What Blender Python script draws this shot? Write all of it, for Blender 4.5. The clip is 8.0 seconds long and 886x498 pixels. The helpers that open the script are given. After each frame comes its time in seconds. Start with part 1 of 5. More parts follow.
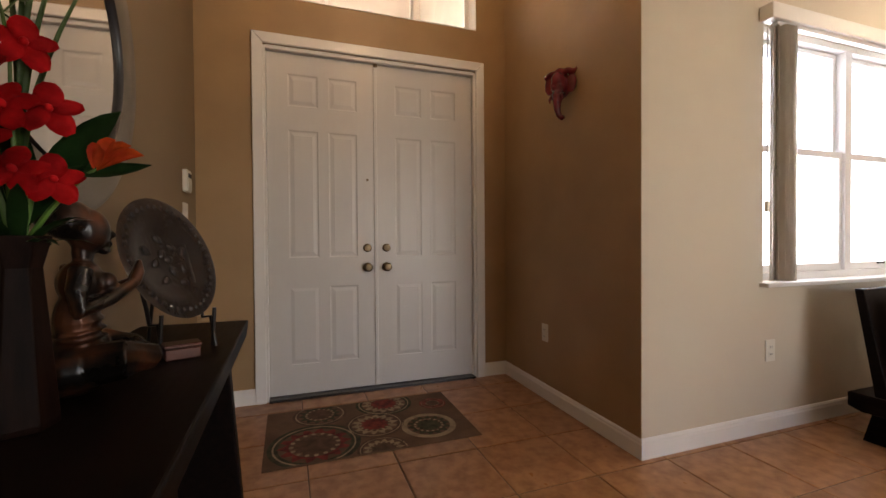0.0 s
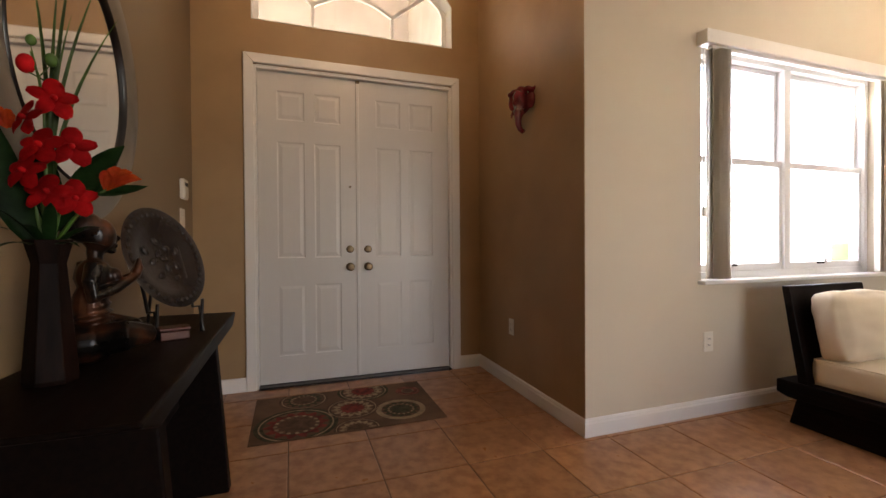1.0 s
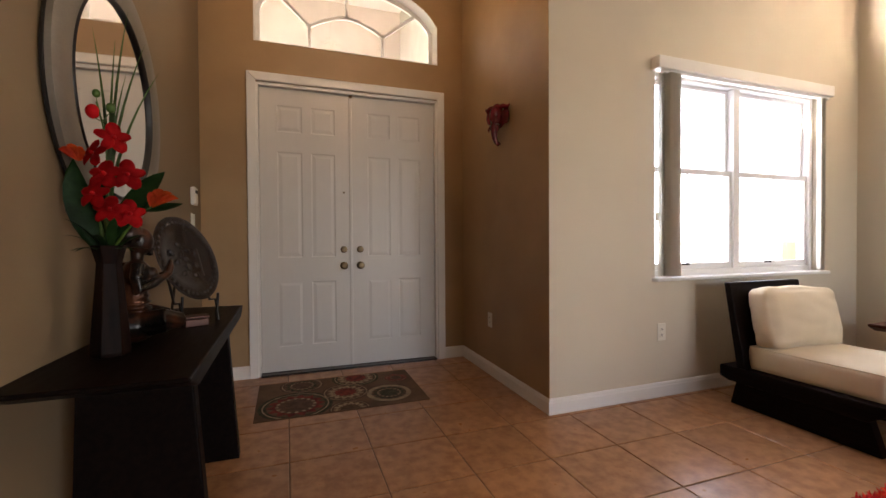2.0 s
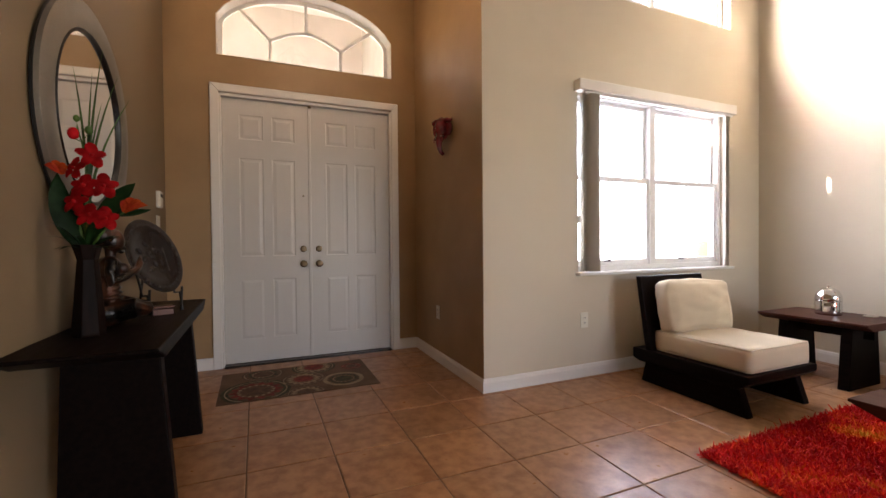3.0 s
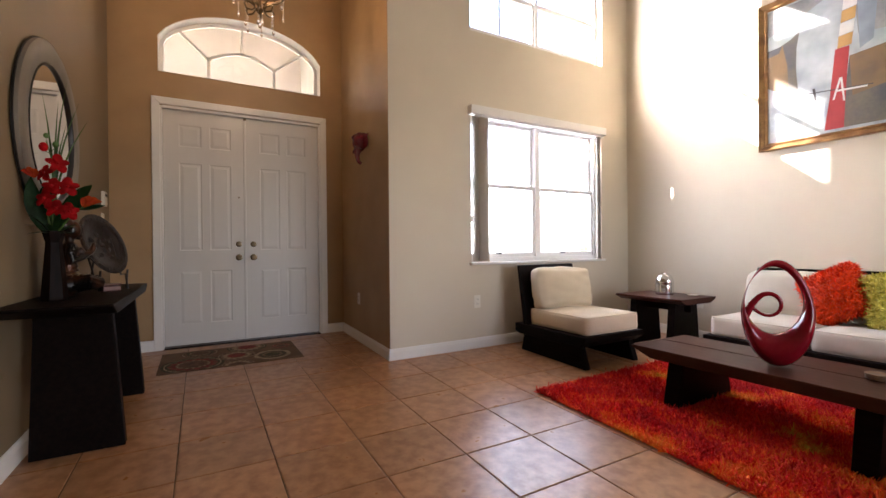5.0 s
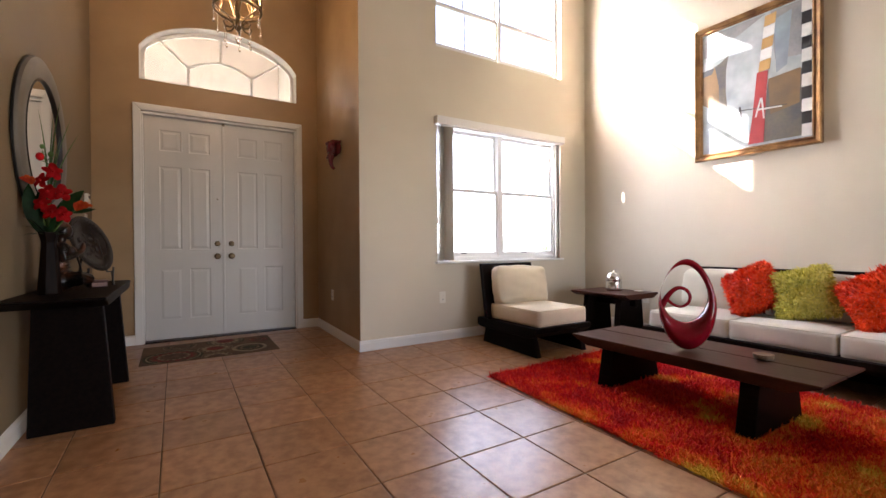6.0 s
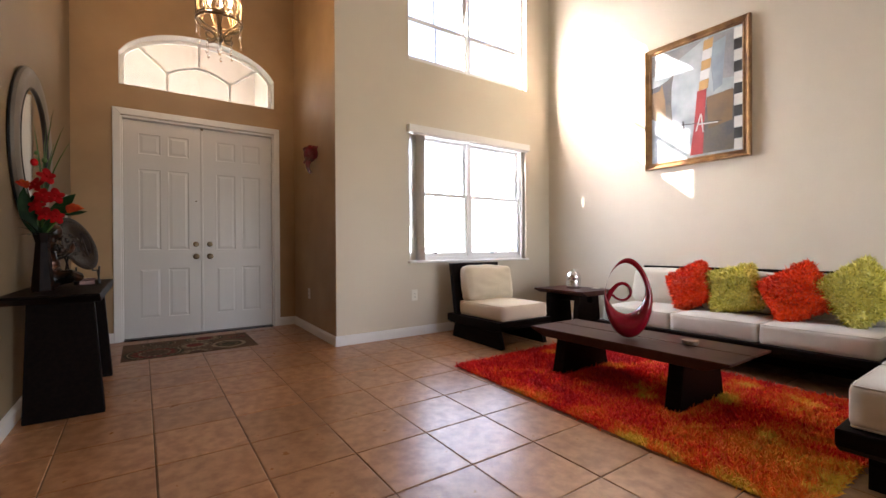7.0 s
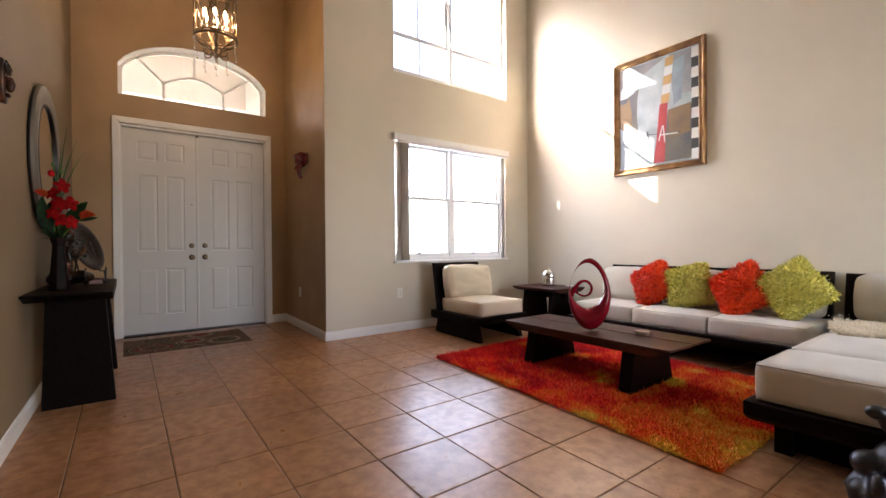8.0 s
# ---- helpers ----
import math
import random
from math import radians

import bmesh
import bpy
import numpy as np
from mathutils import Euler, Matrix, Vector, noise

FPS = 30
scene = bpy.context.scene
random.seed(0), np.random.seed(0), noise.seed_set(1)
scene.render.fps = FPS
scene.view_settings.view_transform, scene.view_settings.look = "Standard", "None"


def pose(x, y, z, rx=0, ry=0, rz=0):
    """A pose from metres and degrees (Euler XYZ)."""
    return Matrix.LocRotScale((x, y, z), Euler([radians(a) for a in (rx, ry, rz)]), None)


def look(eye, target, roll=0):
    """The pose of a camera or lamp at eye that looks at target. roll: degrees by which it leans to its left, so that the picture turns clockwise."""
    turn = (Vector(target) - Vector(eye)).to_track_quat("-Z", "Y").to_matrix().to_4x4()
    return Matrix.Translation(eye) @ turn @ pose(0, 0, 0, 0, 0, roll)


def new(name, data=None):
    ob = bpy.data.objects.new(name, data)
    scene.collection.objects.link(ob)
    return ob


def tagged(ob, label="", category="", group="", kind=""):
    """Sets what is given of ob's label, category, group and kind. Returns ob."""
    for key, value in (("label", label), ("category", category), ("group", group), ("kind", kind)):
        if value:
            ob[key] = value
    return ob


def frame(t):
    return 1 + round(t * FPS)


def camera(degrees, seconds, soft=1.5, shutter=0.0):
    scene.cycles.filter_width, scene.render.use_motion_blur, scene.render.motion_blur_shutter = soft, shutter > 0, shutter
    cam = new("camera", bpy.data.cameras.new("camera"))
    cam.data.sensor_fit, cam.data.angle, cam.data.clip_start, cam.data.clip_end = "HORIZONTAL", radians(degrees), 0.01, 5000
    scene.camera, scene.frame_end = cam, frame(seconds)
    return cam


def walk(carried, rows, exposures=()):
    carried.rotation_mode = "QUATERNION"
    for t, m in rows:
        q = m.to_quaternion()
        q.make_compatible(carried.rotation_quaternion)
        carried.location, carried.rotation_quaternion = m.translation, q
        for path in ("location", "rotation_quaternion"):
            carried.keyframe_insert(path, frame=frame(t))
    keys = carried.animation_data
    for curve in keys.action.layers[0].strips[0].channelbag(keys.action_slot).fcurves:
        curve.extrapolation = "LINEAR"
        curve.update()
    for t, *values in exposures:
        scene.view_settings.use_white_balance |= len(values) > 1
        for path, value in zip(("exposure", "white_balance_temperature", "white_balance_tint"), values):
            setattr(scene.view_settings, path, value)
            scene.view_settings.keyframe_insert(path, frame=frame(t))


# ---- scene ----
cam = camera(91.2, 8.0)
PATH = [
    (0, (-0.173, -0.163, 1.095), (0.501, 1.72, 1.066), -0.4),
    (0.5, (-0.13, -0.322, 1.1), (0.538, 1.563, 1.071), -0.4),
    (1, (-0.073, -0.487, 1.095), (0.589, 1.4, 1.073), -0.4),
    (2.5, (-0.108, -1.021, 1.122), (0.61, 0.846, 1.087), -0.4),
    (3, (-0.039, -1.228, 1.109), (0.753, 0.609, 1.079), -0.5),
    (3.5, (-0.004, -1.419, 1.115), (0.842, 0.393, 1.08), -0.6),
    (4, (-0.018, -1.631, 1.071), (0.878, 0.157, 1.047), -0.5),
    (4.5, (-0.031, -1.823, 1.039), (0.911, -0.059, 1.026), -0.5),
    (5, (0.013, -2.025, 1.018), (0.989, -0.279, 1.007), -0.5),
    (6.5, (-0.076, -2.534, 1.026), (1.018, -0.86, 1.012), -0.3),
    (7, (-0.145, -2.662, 1.018), (0.997, -1.02, 1.008), -0.3),
    (7.5, (-0.214, -2.817, 1.023), (0.956, -1.195, 1.011), -0.3),
    (8, (-0.274, -2.974, 1.039), (0.907, -1.361, 1.024), -0.4),
]
SUN_WAY = Vector((1.0, -1.216, -1.009)).normalized()
walk(cam, [(t, look(eye, target, roll)) for t, eye, target, roll in PATH], [(0.0, 3.10, 6900, 22), (2.5, 3.06, 6600, 22), (4.5, 3.06, 6350, 22), (8.0, 3.08, 6200, 20)])

# ---- light ----
world = bpy.data.worlds.new("world")
scene.world = world
world.use_nodes = True
wn = world.node_tree.nodes
sky = wn.new("ShaderNodeTexSky")
sky.sky_type, sky.sun_disc = "NISHITA", False
sky.sun_elevation, sky.sun_rotation = radians(32.7), radians(-39.4)
world.node_tree.links.new(sky.outputs[0], wn["Background"].inputs[0])
wn["Background"].inputs[1].default_value = 0.12


sun_data = bpy.data.lights.new("sun", "SUN")
sun_data.energy, sun_data.color, sun_data.angle = 5.0, (1.0, 0.93, 0.82), radians(0.5)
new("sun", sun_data).matrix_world = look((0, 0, 8), Vector((0, 0, 8)) + SUN_WAY)


def area_lamp(name, x, y, z, width, height, energy, way=-1, colour=(0.90, 0.94, 1.0)):
    """An area lamp: the sky's light in a window's opening, and the added rear fill."""
    data = bpy.data.lights.new(name, "AREA")
    data.energy, data.color, data.shape, data.size, data.size_y = energy, colour, "RECTANGLE", width, height
    new(name, data).matrix_world = look((x, y, z), (x, y + way, z))


area_lamp("sky_light_upper_window", 3.2, 1.80, 3.80, 1.80, 1.36, 0.4)
area_lamp("sky_light_lower_window", 3.2, 1.80, 1.60, 1.75, 1.38, 7.5, -1, (0.84, 0.91, 1.0))
# fill lamp with no known source, added behind the camera to brighten the room
area_lamp("rear_fill_light", 3.15, -5.32, 1.35, 2.4, 2.4, 9.5, 1, (1.0, 0.97, 0.92))
candle_data = bpy.data.lights.new("candle_light", "POINT")
candle_data.energy, candle_data.color, candle_data.shadow_soft_size = 0.8, (1.0, 0.66, 0.36), 0.05
new("candle_light", candle_data).location = (0.424, 1.53, 3.14)


# ---- materials ----
def material(name, base, rough=0.5, metal=0.0, vary=0.08, scale=2.0, fine=40.0, bump=0.1, depth=0.002, coat=0.0, spec=0.5,
             stretch=(1, 1, 1), second=None, mix=0.5, sheen=0.0, pick=0.0, contrast=(0.35, 0.65)):
    """Base colour with broad and fine variation, an optional second tone in patches, and relief."""
    m = bpy.data.materials.new(name)
    m.use_nodes = True
    n, link = m.node_tree.nodes, m.node_tree.links.new
    p = n["Principled BSDF"]
    p.inputs["Roughness"].default_value, p.inputs["Metallic"].default_value = rough, metal
    p.inputs["Coat Weight"].default_value, p.inputs["Specular IOR Level"].default_value = coat, spec
    p.inputs["Sheen Weight"].default_value = sheen
    co, mp = n.new("ShaderNodeTexCoord"), n.new("ShaderNodeMapping")
    mp.inputs["Scale"].default_value = stretch
    link(co.outputs["Object"], mp.inputs[0])
    big, small = n.new("ShaderNodeTexNoise"), n.new("ShaderNodeTexNoise")
    big.inputs["Scale"].default_value, big.inputs["Detail"].default_value = scale, 4
    small.inputs["Scale"].default_value, small.inputs["Detail"].default_value = fine, 3
    link(mp.outputs[0], big.inputs[0]), link(mp.outputs[0], small.inputs[0])
    ramp = n.new("ShaderNodeMapRange")
    ramp.inputs[1].default_value, ramp.inputs[2].default_value = contrast
    link(big.outputs[0], ramp.inputs[0])
    tone = n.new("ShaderNodeMix")
    tone.data_type = "RGBA"
    a, b = base, second or [c * (1 - 2.5 * vary) for c in base]
    tone.inputs[6].default_value, tone.inputs[7].default_value = (*a, 1), (*b, 1)
    half = n.new("ShaderNodeMath")
    half.operation = "MULTIPLY"
    half.inputs[1].default_value = mix if second else 1.0
    link(ramp.outputs[0], half.inputs[0]), link(half.outputs[0], tone.inputs[0])
    grain = n.new("ShaderNodeHueSaturation")
    val = n.new("ShaderNodeMapRange")
    val.inputs[3].default_value, val.inputs[4].default_value = 1 - vary, 1 + vary
    link(small.outputs[0], val.inputs[0])
    out = val.outputs[0]
    if pick:
        oi, pr, mul = n.new("ShaderNodeObjectInfo"), n.new("ShaderNodeMapRange"), n.new("ShaderNodeMath")
        pr.inputs[3].default_value, pr.inputs[4].default_value = 1 - pick, 1 + pick
        mul.operation = "MULTIPLY"
        link(oi.outputs["Random"], pr.inputs[0]), link(pr.outputs[0], mul.inputs[0]), link(out, mul.inputs[1])
        out = mul.outputs[0]
        shift = n.new("ShaderNodeVectorMath")
        sc = n.new("ShaderNodeVectorMath")
        sc.operation = "SCALE"
        comb = n.new("ShaderNodeCombineXYZ")
        for k in range(3):
            link(oi.outputs["Random"], comb.inputs[k])
        link(comb.outputs[0], sc.inputs[0])
        sc.inputs["Scale"].default_value = 37.0
        link(co.outputs["Object"], shift.inputs[0]), link(sc.outputs[0], shift.inputs[1])
        link(shift.outputs[0], mp.inputs[0])
    link(out, grain.inputs["Value"]), link(tone.outputs[2], grain.inputs["Color"])
    link(grain.outputs[0], p.inputs["Base Color"])
    rv = n.new("ShaderNodeMapRange")
    rv.inputs[3].default_value, rv.inputs[4].default_value = max(0.02, rough - 0.06), min(1, rough + 0.06)
    link(big.outputs[0], rv.inputs[0]), link(rv.outputs[0], p.inputs["Roughness"])
    if bump:
        bp = n.new("ShaderNodeBump")
        bp.inputs["Strength"].default_value, bp.inputs["Distance"].default_value = bump, depth
        link(small.outputs[0], bp.inputs["Height"]), link(bp.outputs[0], p.inputs["Normal"])
    return m


def glowing(name, colour, strength):
    m = material(name, colour, 0.3, bump=0)
    p = m.node_tree.nodes["Principled BSDF"]
    p.inputs["Emission Color"].default_value, p.inputs["Emission Strength"].default_value = (*colour, 1), strength
    return m


def clear(name, tint=(1, 1, 1), rough=0.0):
    m = bpy.data.materials.new(name)
    m.use_nodes = True
    p = m.node_tree.nodes["Principled BSDF"]
    p.inputs["Base Color"].default_value = (*tint, 1)
    p.inputs["Transmission Weight"].default_value, p.inputs["Roughness"].default_value, p.inputs["IOR"].default_value = 1, rough, 1.45
    return m


BEIGE = material("beige_wall_paint", (0.63, 0.555, 0.43), 0.55, vary=0.03, scale=0.8, fine=160, bump=0.12, depth=0.001)
# sand paint darkened evenly to carry the shade on the west wall
SHADEDSAND = material("shaded_sand_wall_paint", (0.222, 0.155, 0.086), 0.6, vary=0.03, scale=0.9, fine=160, bump=0.12, depth=0.001)
TAN = material("tan_faux_paint", (0.37, 0.235, 0.112), 0.5, vary=0.05, scale=2.2, fine=120, bump=0.12, depth=0.001, second=(0.30, 0.185, 0.086), mix=0.8)
WHITE = material("white_trim_paint", (0.78, 0.76, 0.72), 0.35, vary=0.02, scale=1.5, fine=90, bump=0.04, depth=0.0006)
DOORWHITE = material("white_door_paint", (0.63, 0.605, 0.57), 0.38, vary=0.025, scale=1.2, fine=70, bump=0.08, depth=0.0006, stretch=(1, 1, 0.15))
CEILING = material("ceiling_paint", (0.78, 0.75, 0.70), 0.8, vary=0.03, scale=1, fine=60, bump=0.2, depth=0.002)
TILE = material("terracotta_tile", (0.42, 0.215, 0.100), 0.30, vary=0.14, scale=15, fine=44, bump=0.03, depth=0.002, second=(0.26, 0.108, 0.042), mix=0.85, pick=0.10, contrast=(0.38, 0.66))
GROUT = material("grout", (0.16, 0.10, 0.06), 0.85, vary=0.15, scale=5, fine=80, bump=0.3)
WOOD = material("espresso_wood", (0.0045, 0.003, 0.0026), 0.45, spec=0.05, vary=0.25, scale=5, fine=60, bump=0.10, depth=0.001, stretch=(10, 1, 10), second=(0.011, 0.006, 0.0045), mix=0.7)
WOODTOP = material("mahogany_top", (0.058, 0.022, 0.013), 0.38, vary=0.10, scale=5, fine=60, bump=0.02, depth=0.001, stretch=(9, 1, 9), second=(0.048, 0.016, 0.011), mix=0.8, spec=0.09)
CLOTH = material("oatmeal_upholstery", (0.60, 0.545, 0.445), 0.9, vary=0.06, scale=3, fine=350, bump=0.35, depth=0.001, sheen=0.2)
CREAM = material("cream_upholstery", (0.68, 0.57, 0.40), 0.85, vary=0.05, scale=3, fine=300, bump=0.3, depth=0.001, sheen=0.2)
FUR = material("cream_sheepskin", (0.72, 0.62, 0.45), 0.9, vary=0.15, scale=8, fine=60, bump=0.3)
SILVER = material("brushed_silver", (0.225, 0.20, 0.165), 0.42, 0.4, vary=0.10, scale=3, fine=120, bump=0.1, depth=0.0005)
BLACK = material("black_lacquer", (0.012, 0.010, 0.009), 0.3, vary=0.2, scale=6, fine=60, bump=0.05)
MIRROR = material("mirror_glass", (0.86, 0.86, 0.84), 0.02, 1.0, vary=0.01, bump=0)
CHROME = material("chrome", (0.8, 0.8, 0.8), 0.06, 1.0, vary=0.02, bump=0)
BRASS = material("aged_brass", (0.20, 0.14, 0.075), 0.32, 1.0, vary=0.15, scale=9, fine=80, bump=0.1)
KNOB = material("dark_brass_knob", (0.15, 0.105, 0.06), 0.36, 1.0, vary=0.15, scale=30, fine=120, bump=0.1)
GILT = material("gilt_frame", (0.42, 0.24, 0.09), 0.38, 0.75, vary=0.2, scale=6, fine=70, bump=0.2, second=(0.16, 0.08, 0.04), mix=0.9)
REDGLAZE = material("red_glaze", (0.20, 0.004, 0.010), 0.10, vary=0.1, scale=4, fine=40, bump=0.0, coat=0.1, spec=0.35)
REDCLAY = material("red_painted_clay", (0.20, 0.012, 0.018), 0.25, vary=0.2, scale=14, fine=60, bump=0.2, coat=0.3)
BRONZE = material("dark_bronze", (0.008, 0.006, 0.005), 0.28, 0.4, vary=0.3, scale=9, fine=60, bump=0.15, second=(0.20, 0.065, 0.025), mix=0.6, contrast=(0.5, 0.7))
PEWTER = material("pewter", (0.036, 0.033, 0.033), 0.24, 0.4, vary=0.25, scale=14, fine=70, bump=0.4, depth=0.002, second=(0.035, 0.024, 0.02), mix=0.7)
VASEWOOD = material("dark_brown_vase", (0.012, 0.0048, 0.003), 0.5, spec=0.08, vary=0.25, scale=6, fine=50, bump=0.1, stretch=(8, 8, 1))
PETAL = material("red_petal", (0.60, 0.010, 0.012), 0.7, spec=0.12, vary=0.2, scale=20, fine=90, bump=0.15)
PETALORANGE = material("orange_petal", (0.72, 0.14, 0.02), 0.65, spec=0.15, vary=0.25, scale=14, fine=90, bump=0.1, second=(0.55, 0.04, 0.02), mix=0.9)
LEAF = material("dark_green_leaf", (0.022, 0.065, 0.018), 0.5, spec=0.15, vary=0.25, scale=9, fine=60, bump=0.15)
GRASS = material("bright_green_stem", (0.09, 0.20, 0.035), 0.45, vary=0.25, scale=9, fine=60, bump=0.1)
PLASTIC = material("ivory_plastic", (0.74, 0.70, 0.60), 0.4, vary=0.02, bump=0.02)
DARKHOLE = material("dark_slot", (0.02, 0.02, 0.02), 0.6, vary=0.1, bump=0)
BLIND = material("vinyl_blind", (0.80, 0.75, 0.67), 0.85, vary=0.05, scale=5, fine=150, bump=0.15, depth=0.0006, stretch=(1, 1, 0.1))
# thin vinyl lets some of the daylight behind it through
BLIND.node_tree.nodes["Principled BSDF"].inputs["Transmission Weight"].default_value = 0.35
BLIND.node_tree.nodes["Principled BSDF"].inputs["IOR"].default_value = 1.1
VINYL = material("white_window_vinyl", (0.80, 0.79, 0.77), 0.35, vary=0.02, bump=0.03)
STUCCO = material("exterior_stucco", (0.68, 0.62, 0.58), 0.9, vary=0.06, scale=2, fine=60, bump=0.5, depth=0.004)
ROOF = material("roof_concrete_tile", (0.35, 0.22, 0.16), 0.85, vary=0.15, scale=5, fine=30, bump=0.4, depth=0.01)
LAWN = material("lawn", (0.09, 0.14, 0.035), 0.95, vary=0.25, scale=3, fine=60, bump=0.6, depth=0.02)
CONCRETE = material("pale_concrete", (0.62, 0.58, 0.52), 0.9, vary=0.06, scale=2, fine=50, bump=0.3)
GLASS = clear("window_glass")
CRYSTAL = clear("crystal", (1.0, 0.97, 0.9))
BULB = glowing("lit_bulb", (1.0, 0.72, 0.42), 45.0)
BOXWOOD = material("copper_box", (0.10, 0.033, 0.022), 0.35, 0.4, vary=0.2, bump=0.1)
DISH = material("tan_dish", (0.28, 0.17, 0.09), 0.4, vary=0.25, scale=20, fine=90, bump=0.2)
INK = material("black_figure", (0.010, 0.010, 0.013), 0.36, vary=0.2, scale=9, fine=60, bump=0.1, second=(0.02, 0.02, 0.032), mix=0.6, coat=0.15)

# ---- mesh helpers ----
WORLD = {}


def thing(name, at, label, category, group="", kind=""):
    ob = new(name)
    ob.empty_display_size = 0.1
    ob.location = at
    WORLD[ob] = Matrix.Translation(at)
    return tagged(ob, label, category, group, kind)


def part(name, bm, mat, parent=None, label="", smooth=None, kind=""):
    """Links a bmesh, in world metres, as one mesh object under a thing or a part. smooth: degrees past which an edge stays sharp."""
    data = bpy.data.meshes.new(name)
    bmesh.ops.recalc_face_normals(bm, faces=bm.faces[:])
    if smooth:
        for f in bm.faces:
            f.smooth = True
        for e in bm.edges:
            if len(e.link_faces) == 2 and e.calc_face_angle(0) > radians(smooth):
                e.smooth = False
    bm.to_mesh(data)
    bm.free()
    data.materials.append(mat)
    ob = new(name, data)
    WORLD[ob] = Matrix()
    if parent:
        ob.parent = parent
        ob.matrix_parent_inverse = WORLD[parent].inverted()
    return tagged(ob, label, kind=kind)


def setting(name, bm, mat, label, category="structure", smooth=None):
    return tagged(part(name, bm, mat, smooth=smooth), label, category, kind="structure")


def box(bm, x0, x1, y0, y1, z0, z1):
    v = [bm.verts.new((x, y, z)) for z in (z0, z1) for y in (y0, y1) for x in (x0, x1)]
    for q in ((0, 1, 3, 2), (4, 6, 7, 5), (0, 4, 5, 1), (2, 3, 7, 6), (0, 2, 6, 4), (1, 5, 7, 3)):
        bm.faces.new([v[i] for i in q])
    return v


def prism(bm, pts, axis, a, b):
    """A closed outline extruded from a to b along an axis."""
    def at(p, k):
        return {"x": (k, p[0], p[1]), "y": (p[0], k, p[1]), "z": (p[0], p[1], k)}[axis]
    low, high = [bm.verts.new(at(p, a)) for p in pts], [bm.verts.new(at(p, b)) for p in pts]
    bm.faces.new(low), bm.faces.new(high)
    for i in range(len(pts)):
        j = (i + 1) % len(pts)
        bm.faces.new((low[i], low[j], high[j], high[i]))
    return low + high


def bevel(bm, width, segments=2):
    bmesh.ops.recalc_face_normals(bm, faces=bm.faces[:])
    edges = [e for e in bm.edges if len(e.link_faces) == 2 and e.calc_face_angle(0) > radians(20)]
    bmesh.ops.bevel(bm, geom=edges, offset=width, segments=segments, affect="EDGES", profile=0.5, clamp_overlap=True)
    return bm


def boxed(x0, x1, y0, y1, z0, z1, width=0.004, segments=2):
    bm = bmesh.new()
    box(bm, x0, x1, y0, y1, z0, z1)
    return bevel(bm, width, segments) if width else bm


def tube(bm, path, radii, segs=8, squash=1.0):
    """A round bar along a path; radii: one, or one a point."""
    path = [Vector(p) for p in path]
    radii = radii if hasattr(radii, "__len__") else [radii] * len(path)
    rings, side = [], None
    for i, p in enumerate(path):
        way = (path[min(i + 1, len(path) - 1)] - path[max(i - 1, 0)]).normalized()
        if side is None:
            side = way.orthogonal().normalized()
        side = (side - way * side.dot(way)).normalized()
        up = way.cross(side)
        rings.append([bm.verts.new(p + radii[i] * (math.cos(k * math.tau / segs) * side + squash * math.sin(k * math.tau / segs) * up)) for k in range(segs)])
    for r, s in zip(rings, rings[1:]):
        for k in range(segs):
            bm.faces.new((r[k], r[(k + 1) % segs], s[(k + 1) % segs], s[k]))
    bm.faces.new(rings[0]), bm.faces.new(rings[-1][::-1])


def lathe(bm, profile, centre, segs=24, turn=0.0):
    """A profile of (radius, height) turned about an upright axis."""
    cx, cy, cz = centre
    rings = [[bm.verts.new((cx + r * math.cos(turn + k * math.tau / segs), cy + r * math.sin(turn + k * math.tau / segs), cz + h)) for k in range(segs)] for r, h in profile]
    for r, s in zip(rings, rings[1:]):
        for k in range(segs):
            bm.faces.new((r[k], r[(k + 1) % segs], s[(k + 1) % segs], s[k]))
    bm.faces.new(rings[0][::-1]), bm.faces.new(rings[-1])


def blob(bm, centre, radii, turn=None, u=14, v=10):
    made = bmesh.ops.create_uvsphere(bm, u_segments=u, v_segments=v, radius=1)["verts"]
    m = Matrix.Translation(centre) @ (turn or Matrix()) @ Matrix.Diagonal((*radii, 1))
    bmesh.ops.transform(bm, matrix=m, verts=made)


def soft(size, round_=0.04, crown=0.02, n=12, sag=0.0, seed=0.0):
    """An upholstered block about its centre: rounded edges, a crowned top and bottom, slight wrinkles."""
    bm = bmesh.new()
    bmesh.ops.create_cube(bm, size=2)
    bmesh.ops.subdivide_edges(bm, edges=bm.edges[:], cuts=n, use_grid_fill=True)
    half = [s / 2 for s in size]
    for v in bm.verts:
        u = v.co.copy()
        p = Vector([u[k] * half[k] for k in range(3)])
        core = Vector([max(-half[k] + round_, min(half[k] - round_, p[k])) for k in range(3)])
        d = p - core
        q = core + (d.normalized() * round_ if d.length > 1e-6 else d)
        for k in range(3):
            a, b = (k + 1) % 3, (k + 2) % 3
            thin = crown if k == size.index(min(size)) else crown * 0.45
            q[k] += u[k] * thin * (1 - u[a] ** 2) * (1 - u[b] ** 2)
        w = noise.noise(q * 9 + Vector((seed, seed * 2, 0))) * 0.004 + noise.noise(q * 28 + Vector((0, seed, seed))) * 0.0012
        v.co = q + v.co.normalized() * w
    return bm


def moved(bm, m):
    bmesh.ops.transform(bm, matrix=m, verts=bm.verts[:])
    return bm


def join(bm, other):
    data = bpy.data.meshes.new("tmp")
    other.to_mesh(data)
    other.free()
    bm.from_mesh(data)
    bpy.data.meshes.remove(data)

# ---- the place ----
DOOR_Y, FRONT_Y, ENTRY_X, RIGHT_X, BACK_Y, TOP = 2.90, 1.50, 1.45, 4.57, -5.3, 5.0


def left_x(y):
    return -0.785 + 0.0265 * y


